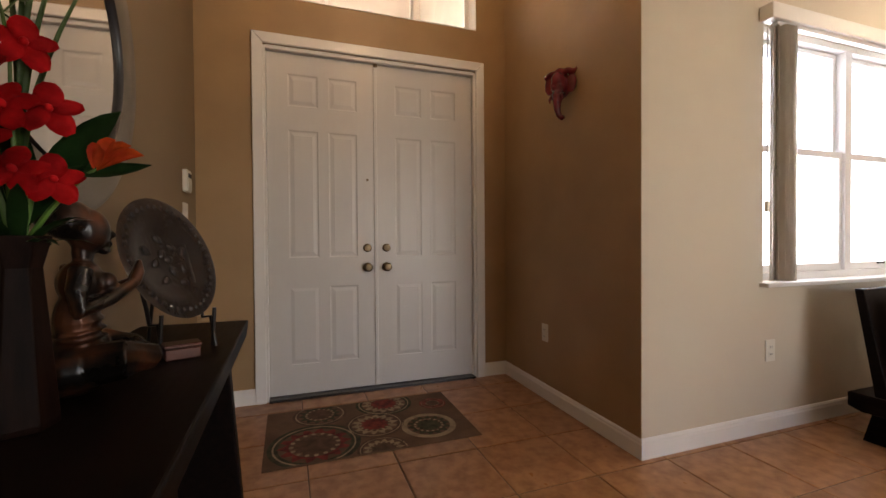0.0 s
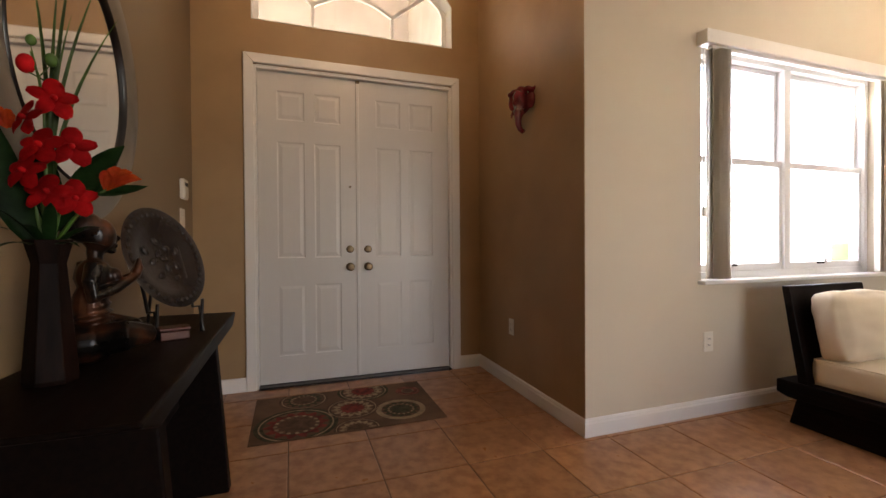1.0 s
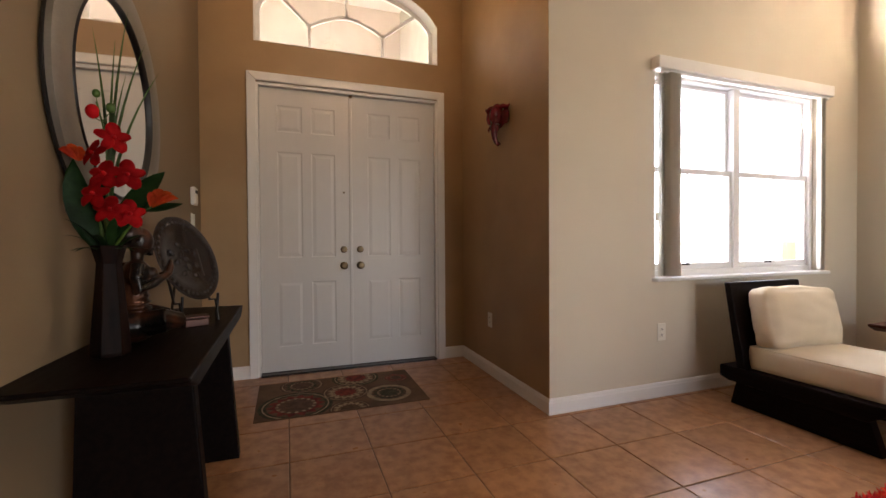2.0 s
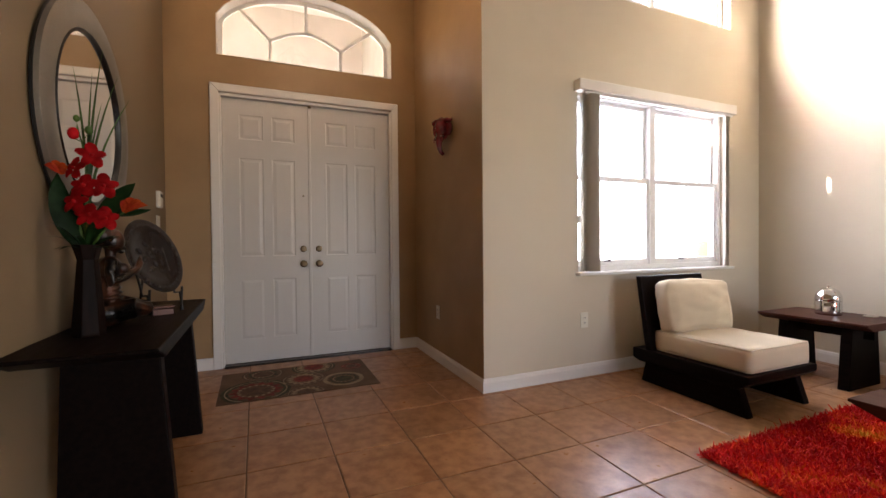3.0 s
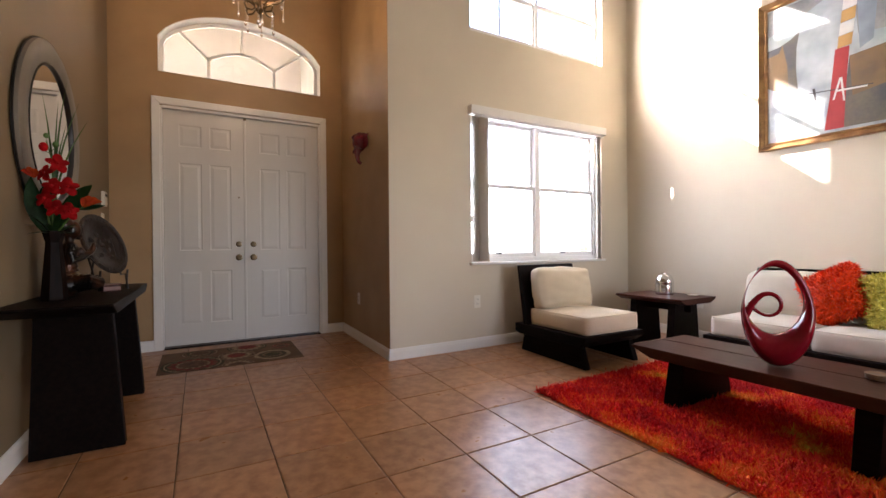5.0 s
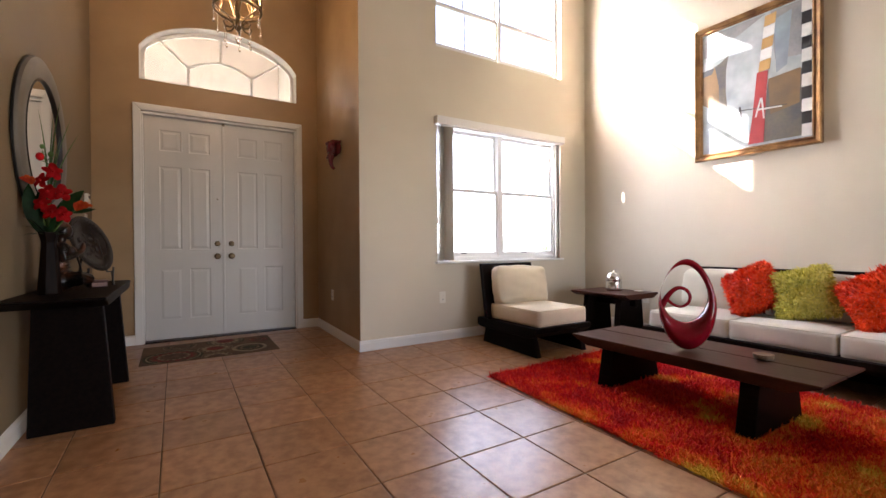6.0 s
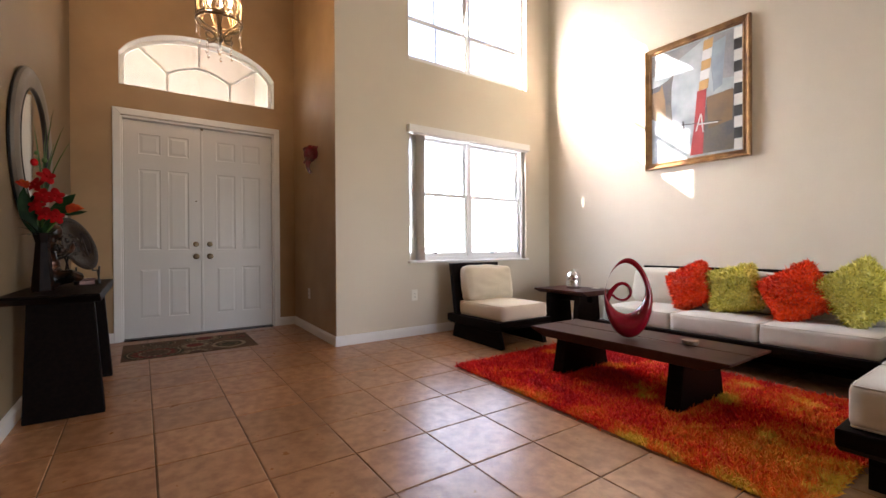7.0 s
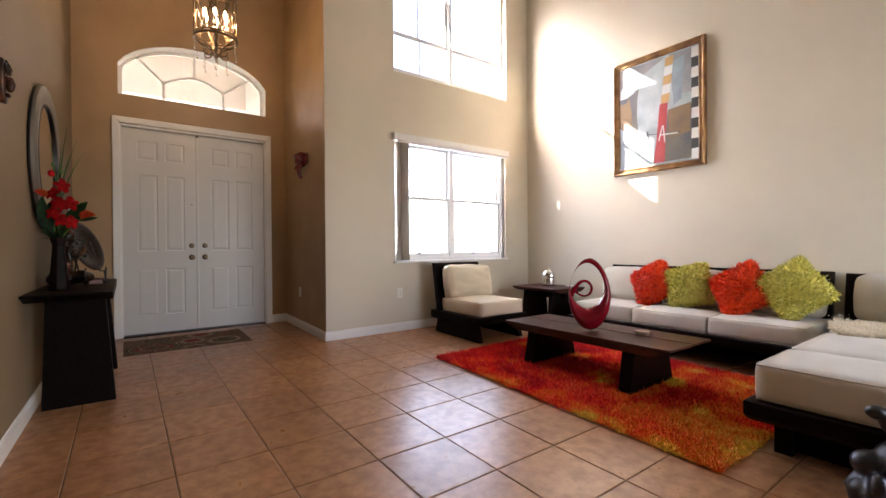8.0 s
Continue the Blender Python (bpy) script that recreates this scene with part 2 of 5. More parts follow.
def fz(x, y):
    """Height of the floor, which falls slightly away from the entrance."""
    return 0.021 * (y - 0.3) + 0.003 * (x - 0.6)


FALL = Matrix(((1, 0, 0, 0), (0, 1, 0, 0), (0.003, 0.021, 1, -0.021 * 0.3 - 0.003 * 0.6), (0, 0, 0, 1)))


def arch_z(x):
    """The head of the transom window: upright sides, then a low arc."""
    u = (x - 0.44) / 0.77
    return 3.045 + 0.44 * math.sqrt(max(0.0, 1 - min(1.0, abs(u)) ** 2 * 0.93)) - 0.44 * math.sqrt(0.07)


# floor: the bed of grout; its tiles come last
bm = bmesh.new()
box(bm, -1.2, 4.9, BACK_Y - 0.2, 3.05, -0.15, -0.004)
moved(bm, FALL)
floor = setting("floor", bm, GROUT, "terracotta ceramic tile floor with dark grout joints", "floor")

# the tan wall with the entrance doors and the arched transom
bm = bmesh.new()
y0, y1 = DOOR_Y, DOOR_Y + 0.22
box(bm, -1.2, -0.325, y0, y1, -0.2, TOP)
box(bm, 1.205, ENTRY_X + 0.2, y0, y1, -0.2, TOP)
box(bm, -0.325, 1.205, y0, y1, 2.40, 2.715)
xs = [-0.325 + 1.53 * i / 24 for i in range(25)]
for a, b in zip(xs, xs[1:]):
    prism(bm, [(a, arch_z(a)), (b, arch_z(b)), (b, TOP), (a, TOP)], "y", y0, y1)
setting("wall_north", bm, TAN, "tan faux-painted entrance wall with an arched opening", "wall")
bm = bmesh.new()
box(bm, ENTRY_X - 0.003, ENTRY_X + 0.2, FRONT_Y + 0.002, DOOR_Y, -0.2, TOP + 0.56)
setting("wall_entry_side", bm, TAN, "tan painted side wall of the entrance", "wall")
# the beige window wall of the living room
bm = bmesh.new()
UP, LOW = (2.295, 4.135, 3.105, 4.68), (2.30, 4.11, 0.86, 2.33)
y0, y1 = FRONT_Y, FRONT_Y + 0.2
box(bm, ENTRY_X, LOW[0], y0, y1, -0.2, TOP)
box(bm, UP[1], RIGHT_X + 0.3, y0, y1, -0.2, TOP)
for z0, z1 in ((-0.2, LOW[2]), (LOW[3], UP[2]), (UP[3], TOP)):
    box(bm, LOW[0], UP[1], y0, y1, z0, z1)
box(bm, LOW[1], UP[1], y0, y1, LOW[2], LOW[3])
setting("wall_window", bm, BEIGE, "beige painted wall with a lower and an upper window", "wall")
bm = bmesh.new()
box(bm, RIGHT_X, RIGHT_X + 0.35, BACK_Y, FRONT_Y, -0.2, TOP)
setting("wall_east", bm, BEIGE, "beige painted living room wall behind the sofa", "wall")
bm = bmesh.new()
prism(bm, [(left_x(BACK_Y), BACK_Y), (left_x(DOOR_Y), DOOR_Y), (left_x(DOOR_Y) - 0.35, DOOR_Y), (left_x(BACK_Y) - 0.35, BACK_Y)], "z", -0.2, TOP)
setting("wall_west", bm, SHADEDSAND, "sand coloured painted wall behind the console table, its shade put into the colour", "wall")
# unseen back wall; its wide opening is added for the fill lamp
bm = bmesh.new()
box(bm, -1.4, 1.9, BACK_Y - 0.2, BACK_Y, -0.3, TOP)
box(bm, 4.4, 5.0, BACK_Y - 0.2, BACK_Y, -0.3, TOP)
box(bm, 1.9, 4.4, BACK_Y - 0.2, BACK_Y, 2.6, TOP)
setting("wall_south", bm, BEIGE, "plain beige back wall with an added opening for the fill lamp", "wall")
bm = bmesh.new()
box(bm, -1.4, 5.0, BACK_Y - 0.2, FRONT_Y + 0.2, TOP, TOP + 0.12)
box(bm, -1.4, ENTRY_X + 0.2, FRONT_Y + 0.2, 3.12, TOP, TOP + 0.12)
setting("ceiling", bm, CEILING, "plain off-white high ceiling", "ceiling")
# outside: roof, porch and ground
# roof never in view; height and overhang chosen to shade part of the sun patch
bm = bmesh.new()
box(bm, -1.6, 5.3, BACK_Y - 0.4, 2.1, TOP + 0.56, TOP + 0.78)
box(bm, -1.6, ENTRY_X + 0.2, 2.1, 3.62, TOP + 0.56, TOP + 0.78)
setting("roof", bm, ROOF, "unseen flat grey-brown roof, its overhang set to trim the sun patch", "roof")
bm = bmesh.new()
box(bm, ENTRY_X, ENTRY_X + 0.2, 3.12, 5.2, -0.1, 4.36)
box(bm, -2.8, ENTRY_X + 0.2, 5.2, 5.4, 3.42, 4.36)
setting("porch_wall", bm, STUCCO, "cream stucco porch wall outside the entrance", "wall")
bm = bmesh.new()
box(bm, -2.8, ENTRY_X + 0.2, 3.12, 5.4, 4.36, 4.48)
setting("porch_ceiling", bm, STUCCO, "cream stucco porch ceiling", "ceiling")
bm = bmesh.new()
box(bm, -1.6, ENTRY_X + 1.2, 3.12, 9.0, -0.32, -0.02)
setting("porch_floor", bm, CONCRETE, "pale concrete porch and walkway slab", "pavement")
bm = bmesh.new()
box(bm, -400, 400, -400, 400, -0.8, -0.32)
setting("ground", bm, LAWN, "green lawn reaching the horizon", "ground")


# baseboards
def baseboard(pts):
    """A moulded board along a line on the floor, its outer face to the left of the way."""
    bm = bmesh.new()
    prof = [(0, 0), (0.016, 0), (0.016, 0.072), (0.012, 0.082), (0.012, 0.088), (0.006, 0.098), (0, 0.1)]
    for p, q in zip(pts, pts[1:]):
        p, q = Vector((*p, 0)), Vector((*q, 0))
        way = (q - p).normalized()
        side = Vector((-way.y, way.x, 0))
        ends = [[bm.verts.new(e + side * a + Vector((0, 0, b + fz(e.x, e.y))) + way * (a * k)) for a, b in prof] for e, k in ((p, -1), (q, 1))]
        for i in range(len(prof)):
            j = (i + 1) % len(prof)
            bm.faces.new((ends[0][i], ends[0][j], ends[1][j], ends[1][i]))
        bm.faces.new(ends[0]), bm.faces.new(ends[1][::-1])
    setting("baseboard", bm, WHITE, "white painted moulded baseboard", "baseboard")


baseboard([(ENTRY_X - 0.003, DOOR_Y), (1.265, DOOR_Y)])
baseboard([(ENTRY_X, FRONT_Y), (ENTRY_X, DOOR_Y - 0.016)])
baseboard([(RIGHT_X - 0.016, FRONT_Y), (ENTRY_X, FRONT_Y)])
baseboard([(RIGHT_X, BACK_Y), (RIGHT_X, FRONT_Y)])
baseboard([(left_x(DOOR_Y), DOOR_Y - 0.016), (left_x(BACK_Y), BACK_Y)])
baseboard([(-0.385, DOOR_Y), (left_x(DOOR_Y) + 0.003, DOOR_Y)])

# ---- entrance doors ----
door_frame = thing("door_frame", (0.44, DOOR_Y, 0), "white painted double door casing and jamb", "door frame", kind="structure")
X0, X1, HEAD = -0.318, 1.198, 2.395


def casing(name, pts):
    bm = bmesh.new()
    prism(bm, pts, "y", DOOR_Y - 0.022, DOOR_Y + 0.0)
    part(name, bevel(bm, 0.006), WHITE, door_frame)


FD = fz(0.44, DOOR_Y) - 0.004
casing("casing_side", [(X0 - 0.062, FD), (X0 + 0.006, FD), (X0 + 0.006, HEAD + 0.005), (X0 - 0.062, HEAD + 0.075)])
casing("casing_side", [(X1 + 0.062, FD), (X1 - 0.006, FD), (X1 - 0.006, HEAD + 0.005), (X1 + 0.062, HEAD + 0.075)])
casing("casing_head", [(X0 - 0.062, HEAD + 0.075), (X0 + 0.006, HEAD + 0.006), (X1 - 0.006, HEAD + 0.006), (X1 + 0.062, HEAD + 0.075)])
for a, b in ((X0 - 0.007, X0 + 0.02), (X1 - 0.02, X1 + 0.007)):
    part("jamb", boxed(a, b, DOOR_Y + 0.001, DOOR_Y + 0.2, FD, HEAD, 0.003), WHITE, door_frame)
part("head_jamb", boxed(X0 + 0.02, X1 - 0.02, DOOR_Y + 0.001, DOOR_Y + 0.2, HEAD - 0.022, HEAD + 0.004, 0.003), WHITE, door_frame)
part("threshold", boxed(X0 + 0.02, X1 - 0.02, DOOR_Y - 0.03, DOOR_Y + 0.2, FD, FD + 0.018, 0.005), PEWTER, door_frame, "worn metal threshold")


def entry_door(x0, x1, knob_x, peep):
    """A tall six-panel door leaf: a slab with sunk mouldings and raised fields."""
    ob = thing("door", ((x0 + x1) / 2, DOOR_Y + 0.05, 0), "white painted six-panel entrance door, closed, with brass knob", "door", "entrance doors")
    f, z0, z1 = DOOR_Y + 0.035, FD + 0.023, HEAD - 0.026
    w = x1 - x0
    cols = [(x0 + 0.135 * w / 0.74, x0 + 0.335 * w / 0.74), (x1 - 0.335 * w / 0.74, x1 - 0.135 * w / 0.74)]
    rows = [(0.275, 0.80), (1.00, 1.86), (2.02, 2.235)]
    bm = bmesh.new()
    xs = [x0, cols[0][0], cols[0][1], cols[1][0], cols[1][1], x1]
    zs = [z0, rows[0][0], rows[0][1], rows[1][0], rows[1][1], rows[2][0], rows[2][1], z1]
    grid = [[bm.verts.new((x, f, z)) for x in xs] for z in zs]
    panels = []
    for j in range(7):
        for i in range(5):
            face = bm.faces.new((grid[j][i], grid[j][i + 1], grid[j + 1][i + 1], grid[j + 1][i]))
            if i in (1, 3) and j in (1, 3, 5):
                panels.append(face)
    for face in panels:
        for inset, sink in ((0.012, 0.0045), (0.012, 0.0), (0.030, -0.0035)):
            got = bmesh.ops.inset_region(bm, faces=[face], thickness=inset, depth=0)
            bmesh.ops.translate(bm, verts=face.verts[:], vec=(0, sink, 0))
    box(bm, x0, x1, f + 0.012, f + 0.045, z0, z1)
    slab = part("slab", bm, DOORWHITE, ob)
    for z, r in ((0.925, 0.031), (1.062, 0.028)):
        bm = bmesh.new()
        prof = [(0.001, 0.0), (r * 1.05, 0.0), (r * 1.05, 0.006), (r * 0.5, 0.012), (r * 0.45, 0.024), (r * 0.95, 0.034), (r, 0.046), (r * 0.7, 0.056), (0.001, 0.058)] if z < 1 else [
            (0.001, 0.0), (r * 1.05, 0.0), (r * 1.05, 0.010), (r * 0.8, 0.018), (0.001, 0.020)]
        lathe(bm, prof, (0, 0, 0), 20)
        moved(bm, pose(knob_x, f, z, 90, 0, 0))
        part("knob" if z < 1 else "deadbolt", bm, KNOB, ob, "aged brass", smooth=40)
    if peep:
        bm = bmesh.new()
        lathe(bm, [(0.001, 0), (0.009, 0), (0.009, 0.004), (0.004, 0.005), (0.001, 0.003)], (0, 0, 0), 14)
        moved(bm, pose(peep, f, 1.545, 90, 0, 0))
        part("peephole", bm, BRASS, ob, smooth=40)
    return ob


for a, b, c, d in ((X0 + 0.015, X0 + 0.04, FD, HEAD), (X1 - 0.04, X1 - 0.015, FD, HEAD), (X0 + 0.04, X1 - 0.04, HEAD - 0.05, HEAD - 0.01), (X0 + 0.04, X1 - 0.04, FD, FD + 0.04)):
    part("stop", boxed(a, b, DOOR_Y + 0.084, DOOR_Y + 0.13, c, d, 0.003), WHITE, door_frame)
entry_door(X0 + 0.023, 0.428, 0.362, 0.366)
right_leaf = entry_door(0.434, X1 - 0.023, 0.500, None)
part("astragal", boxed(0.412, 0.436, DOOR_Y + 0.022, DOOR_Y + 0.034, FD + 0.023, HEAD - 0.03, 0.003), DOORWHITE, right_leaf)
part("flush_bolt", boxed(0.412, 0.44, DOOR_Y + 0.012, DOOR_Y + 0.0215, HEAD - 0.05, HEAD - 0.028, 0.002), BRASS, right_leaf, "small dark brass bolt")

# ---- transom window ----
transom = thing("window_1", (0.44, DOOR_Y + 0.12, 2.715), "arched white transom window with sunburst glazing bars", "window", kind="structure")
GY = DOOR_Y + 0.14


def bar(parent, pts, half=0.013, y=GY, mat=VINYL, name="muntin"):
    bm = bmesh.new()
    for p, q in zip(pts, pts[1:]):
        d = Vector((q[0] - p[0], q[1] - p[1])).normalized()
        s = Vector((-d.y, d.x)) * half
        prism(bm, [(p[0] - s.x, p[1] - s.y), (q[0] - s.x, q[1] - s.y), (q[0] + s.x, q[1] + s.y), (p[0] + s.x, p[1] + s.y)], "y", y - 0.014, y + 0.014)
    part(name, bm, mat, parent)


rim = [(-0.305, 2.73), (-0.305, arch_z(-0.325) - 0.02)] + [(x, arch_z(x) - 0.022) for x in [-0.28 + 1.44 * i / 22 for i in range(23)]] + [(1.185, arch_z(1.205) - 0.02), (1.185, 2.73)]
bar(transom, rim + [rim[0]], 0.022, GY, VINYL, "window_frame")
inner = [(0.105 + 0.63 * i / 12, 2.955 + 0.115 * math.sin(math.pi * i / 12)) for i in range(13)]
bar(transom, [(0.105, 2.73), (0.105, 2.955)])
bar(transom, [(0.735, 2.73), (0.735, 2.955)])
bar(transom, inner)
bar(transom, [(0.42, 3.07), (0.42, arch_z(0.42) - 0.03)])
bar(transom, [(0.105, 2.955), (-0.155, arch_z(-0.155) - 0.03)])
bar(transom, [(0.735, 2.955), (1.035, arch_z(1.035) - 0.03)])
bm = bmesh.new()
prism(bm, rim, "y", GY - 0.003, GY + 0.003)
pane = part("pane", bm, GLASS, transom)
pane.visible_shadow = False
# white plaster reveal of the arched opening
bm = bmesh.new()
edge = [(-0.3245, 2.716)] + [(x, arch_z(x) - 0.0005) for x in [-0.3245 + 1.529 * i / 24 for i in range(25)]] + [(1.2045, 2.716)]
inn = [(p[0] + (0.006 if p[0] < 0.44 else -0.006), p[1] - 0.006) for p in edge[1:-1]]
inn = [(inn[0][0], 2.722)] + inn + [(inn[-1][0], 2.722)]
loop = edge + [edge[0]]
loin = inn + [inn[0]]
for k in range(len(edge)):
    prism(bm, [loop[k], loop[k + 1], loin[k + 1], loin[k]], "y", DOOR_Y - 0.003, DOOR_Y + 0.2)
part("reveal", bm, WHITE, transom)


# ---- living room windows ----
def sash_window(name, x0, x1, z0, z1, mid, rail, columns, half, label):
    ob = thing(name, ((x0 + x1) / 2, FRONT_Y + 0.12, z0), label, "window", kind="structure")
    y = FRONT_Y + 0.13
    for a, b, c, d in ((x0, x0 + 0.04, z0, z1), (x1 - 0.04, x1, z0, z1), (x0 + 0.04, x1 - 0.04, z1 - 0.04, z1), (x0 + 0.04, x1 - 0.04, z0, z0 + 0.045), (mid - half, mid + half, z0 + 0.045, z1 - 0.04)):
        part("window_frame", boxed(a, b, y - 0.05, y + 0.05, c, d, 0.004), VINYL, ob)
    for k, (u0, u1) in enumerate(((x0 + 0.04, mid - half), (mid + half, x1 - 0.04))):
        for lo, hi, dy in ((z0 + 0.045, rail, -0.018), (rail, z1 - 0.04, 0.018)):
            sash = part("sash", boxed(u0, u1, y + dy - 0.014, y + dy + 0.014, rail - 0.02, rail + 0.02, 0.003) if dy < 0 else boxed(u0, u1, y + dy - 0.014, y + dy + 0.014, hi - 0.03, hi, 0.003), VINYL, ob)
            part("stile", boxed(u0, u0 + 0.026, y + dy - 0.013, y + dy + 0.013, lo, hi, 0.003), VINYL, sash)
            part("stile", boxed(u1 - 0.026, u1, y + dy - 0.013, y + dy + 0.013, lo, hi, 0.003), VINYL, sash)
            if dy < 0:
                part("bottom_rail", boxed(u0 + 0.026, u1 - 0.026, y + dy - 0.013, y + dy + 0.013, lo, lo + 0.045, 0.003), VINYL, sash)
            if columns[k] and (dy < 0 or z0 > 3):
                x = u0 + (u1 - u0) * columns[k]
                part("muntin", boxed(x - 0.006, x + 0.006, y + dy - 0.008, y + dy + 0.008, lo, hi, 0), VINYL, sash)
            glass = part("pane", boxed(u0 + 0.02, u1 - 0.02, y + dy - 0.002, y + dy + 0.002, lo, hi, 0), GLASS, sash)
            glass.visible_shadow = False
    return ob


low = sash_window("window_2", *LOW, 3.21, 1.635, (0.46, 0.52), 0.032, "white double single-hung window, overexposed daylight behind")
up = sash_window("window_3", *UP, 3.205, 3.62, (0.47, 0.5), 0.02, "white upper window with glazing bars, bright daylight behind")
part("window_sill", boxed(2.275, 4.125, FRONT_Y - 0.05, FRONT_Y + 0.08, 0.838, 0.862, 0.005), WHITE, low)
part("latch", boxed(3.55, 3.62, FRONT_Y + 0.085, FRONT_Y + 0.10, 0.935, 0.95, 0.003), PEWTER, low)
part("latch", boxed(2.66, 2.73, FRONT_Y + 0.085, FRONT_Y + 0.10, 0.935, 0.95, 0.003), PEWTER, low)

blinds = thing("vertical_blinds", (3.2, FRONT_Y - 0.03, 0.87), "cream vinyl vertical blinds drawn open to both sides", "blinds")
part("valance", boxed(2.265, 4.118, FRONT_Y - 0.075, FRONT_Y + 0.0, 2.283, 2.368, 0.006), WHITE, blinds, "white valance")
bm = boxed(2.33, 4.09, FRONT_Y - 0.055, FRONT_Y - 0.02, 2.262, 2.282, 0.003)
part("head_rail", bm, VINYL, blinds)


def slat(x, turn):
    bm = bmesh.new()
    n = 5
    pts = [(-0.042 + 0.084 * i / n, 0.006 * math.sin(math.pi * i / n)) for i in range(n + 1)]
    prism(bm, pts + [(a, b + 0.0015) for a, b in pts[::-1]], "z", 0.872, 2.262)
    moved(bm, pose(x, FRONT_Y - 0.036, 0, 0, 0, turn))
    part("slat", bm, BLIND, blinds, smooth=30)


for i in range(3):
    slat(2.328 + 0.016 * i, 12 + 16 * i)
for i in range(9):
    slat(2.378 + 0.0108 * i, 74 + 3 * (i % 3))
for i in range(6):
    slat(3.995 + 0.013 * i, 48 - 4 * (i % 3))
bm = bmesh.new()
tube(bm, [(2.288, FRONT_Y - 0.03, 2.262), (2.288, FRONT_Y - 0.03, 1.30)], 0.0035, 6)
part("cord", bm, WHITE, blinds)
part("cord_weight", boxed(2.279, 2.297, FRONT_Y - 0.04, FRONT_Y - 0.02, 1.25, 1.31, 0.004), PLASTIC, blinds)


# ---- small wall fittings ----
def wall_plate(name, m, w, h, label, category, slots):
    ob = thing(name, m.translation, label, category)
    bm = boxed(-w / 2, w / 2, -0.007, -0.0005, -h / 2, h / 2, 0.003)
    part("cover", moved(bm, m), PLASTIC, ob)
    for x, z, a, b in slots:
        bm = boxed(x - a / 2, x + a / 2, -0.010, -0.0065, z - b / 2, z + b / 2, 0.002)
        seat = part("socket", moved(bm, m), PLASTIC, ob)
        for dx in (-0.006, 0.006):
            if a > 0.02:
                part("slot", moved(boxed(x + dx - 0.0012, x + dx + 0.0012, -0.0108, -0.0098, z - 0.006, z + 0.006, 0), m), DARKHOLE, seat)


wall_plate("wall_outlet", pose(ENTRY_X, 2.34, 0.487, 0, 0, -90), 0.073, 0.118, "ivory plastic electrical outlet on the tan wall", "outlet", [(0, 0.02, 0.034, 0.028), (0, -0.02, 0.034, 0.028)])
wall_plate("wall_outlet", pose(2.357, FRONT_Y, 0.481, 0, 0, 0), 0.076, 0.122, "ivory plastic electrical outlet below the window", "outlet", [(0, 0.02, 0.034, 0.028), (0, -0.02, 0.034, 0.028)])
wall_plate("wall_outlet", pose(RIGHT_X, 0.627, 0.412, 0, 0, -90), 0.076, 0.122, "ivory plastic electrical outlet low on the beige wall", "outlet", [(0, 0.02, 0.034, 0.028), (0, -0.02, 0.034, 0.028)])
wall_plate("light_switch", pose(left_x(2.62), 2.62, 1.27, 0, 0, 90), 0.115, 0.118, "ivory double light switch plate", "light switch", [(-0.023, 0, 0.012, 0.026), (0.023, 0, 0.012, 0.026)])
ob = thing("alarm_keypad", (left_x(2.62), 2.62, 1.45), "ivory plastic alarm keypad on the wall", "keypad")
k = pose(left_x(2.62), 2.62, 1.45, 0, 0, 90)
part("housing", moved(boxed(-0.055, 0.055, -0.028, -0.0005, -0.062, 0.062, 0.006), k), PLASTIC, ob)
part("display", moved(boxed(-0.035, 0.035, -0.031, -0.027, 0.018, 0.042, 0.002), k), DARKHOLE, ob, "dark display strip")
part("flap", moved(boxed(-0.04, 0.04, -0.032, -0.027, -0.05, 0.008, 0.003), k), PLASTIC, ob)

# ---- console table and what stands on it ----
CT = 0.765
console = thing("console_table", (-0.56, 1.2, 0), "dark espresso wood console table with tapered plank legs", "console table")
bm = bmesh.new()
prism(bm, [(0.46, CT - 0.012), (0.46, CT), (1.90, CT), (1.90, CT - 0.012), (1.80, CT - 0.055), (0.58, CT - 0.055)], "x", -0.772, -0.338)
part("tabletop", bevel(bm, 0.006), WOOD, console)
for a, b in ((0.735, 0.80), (1.585, 1.65)):
    bm = bmesh.new()
    prism(bm, [(-0.715, fz(-0.5, a)), (-0.335, fz(-0.3, a)), (-0.385, CT - 0.056), (-0.69, CT - 0.056)], "y", a, b)
    part("leg", bevel(bm, 0.006), WOOD, console)
part("stretcher", boxed(-0.60, -0.52, 0.80, 1.585, 0.42, 0.50, 0.005), WOOD, console)

# tall faceted vase with artificial flowers
VX, VY = -0.628, 0.825
vase = thing("flower_vase", (VX, VY, CT), "dark brown faceted wooden vase with red silk orchids", "vase")
bm = bmesh.new()
lathe(bm, [(0.001, 0), (0.053, 0.0), (0.055, 0.012), (0.036, 0.262), (0.034, 0.290), (0.045, 0.335), (0.048, 0.348), (0.041, 0.348), (0.030, 0.29), (0.001, 0.29)], (VX, VY, CT), 6, 0.35)
part("body", bevel(bm, 0.003), VASEWOOD, vase)
MOUTH = Vector((VX, VY, CT + 0.31))


def arc(p, q, lift=0.0, n=8, bend=(0, 0, 0)):
    p, q, b = Vector(p), Vector(q), Vector(bend)
    return [p.lerp(q, t) + b * (4 * t * (1 - t)) + Vector((0, 0, lift * 4 * t * (1 - t))) for t in [i / n for i in range(n + 1)]]


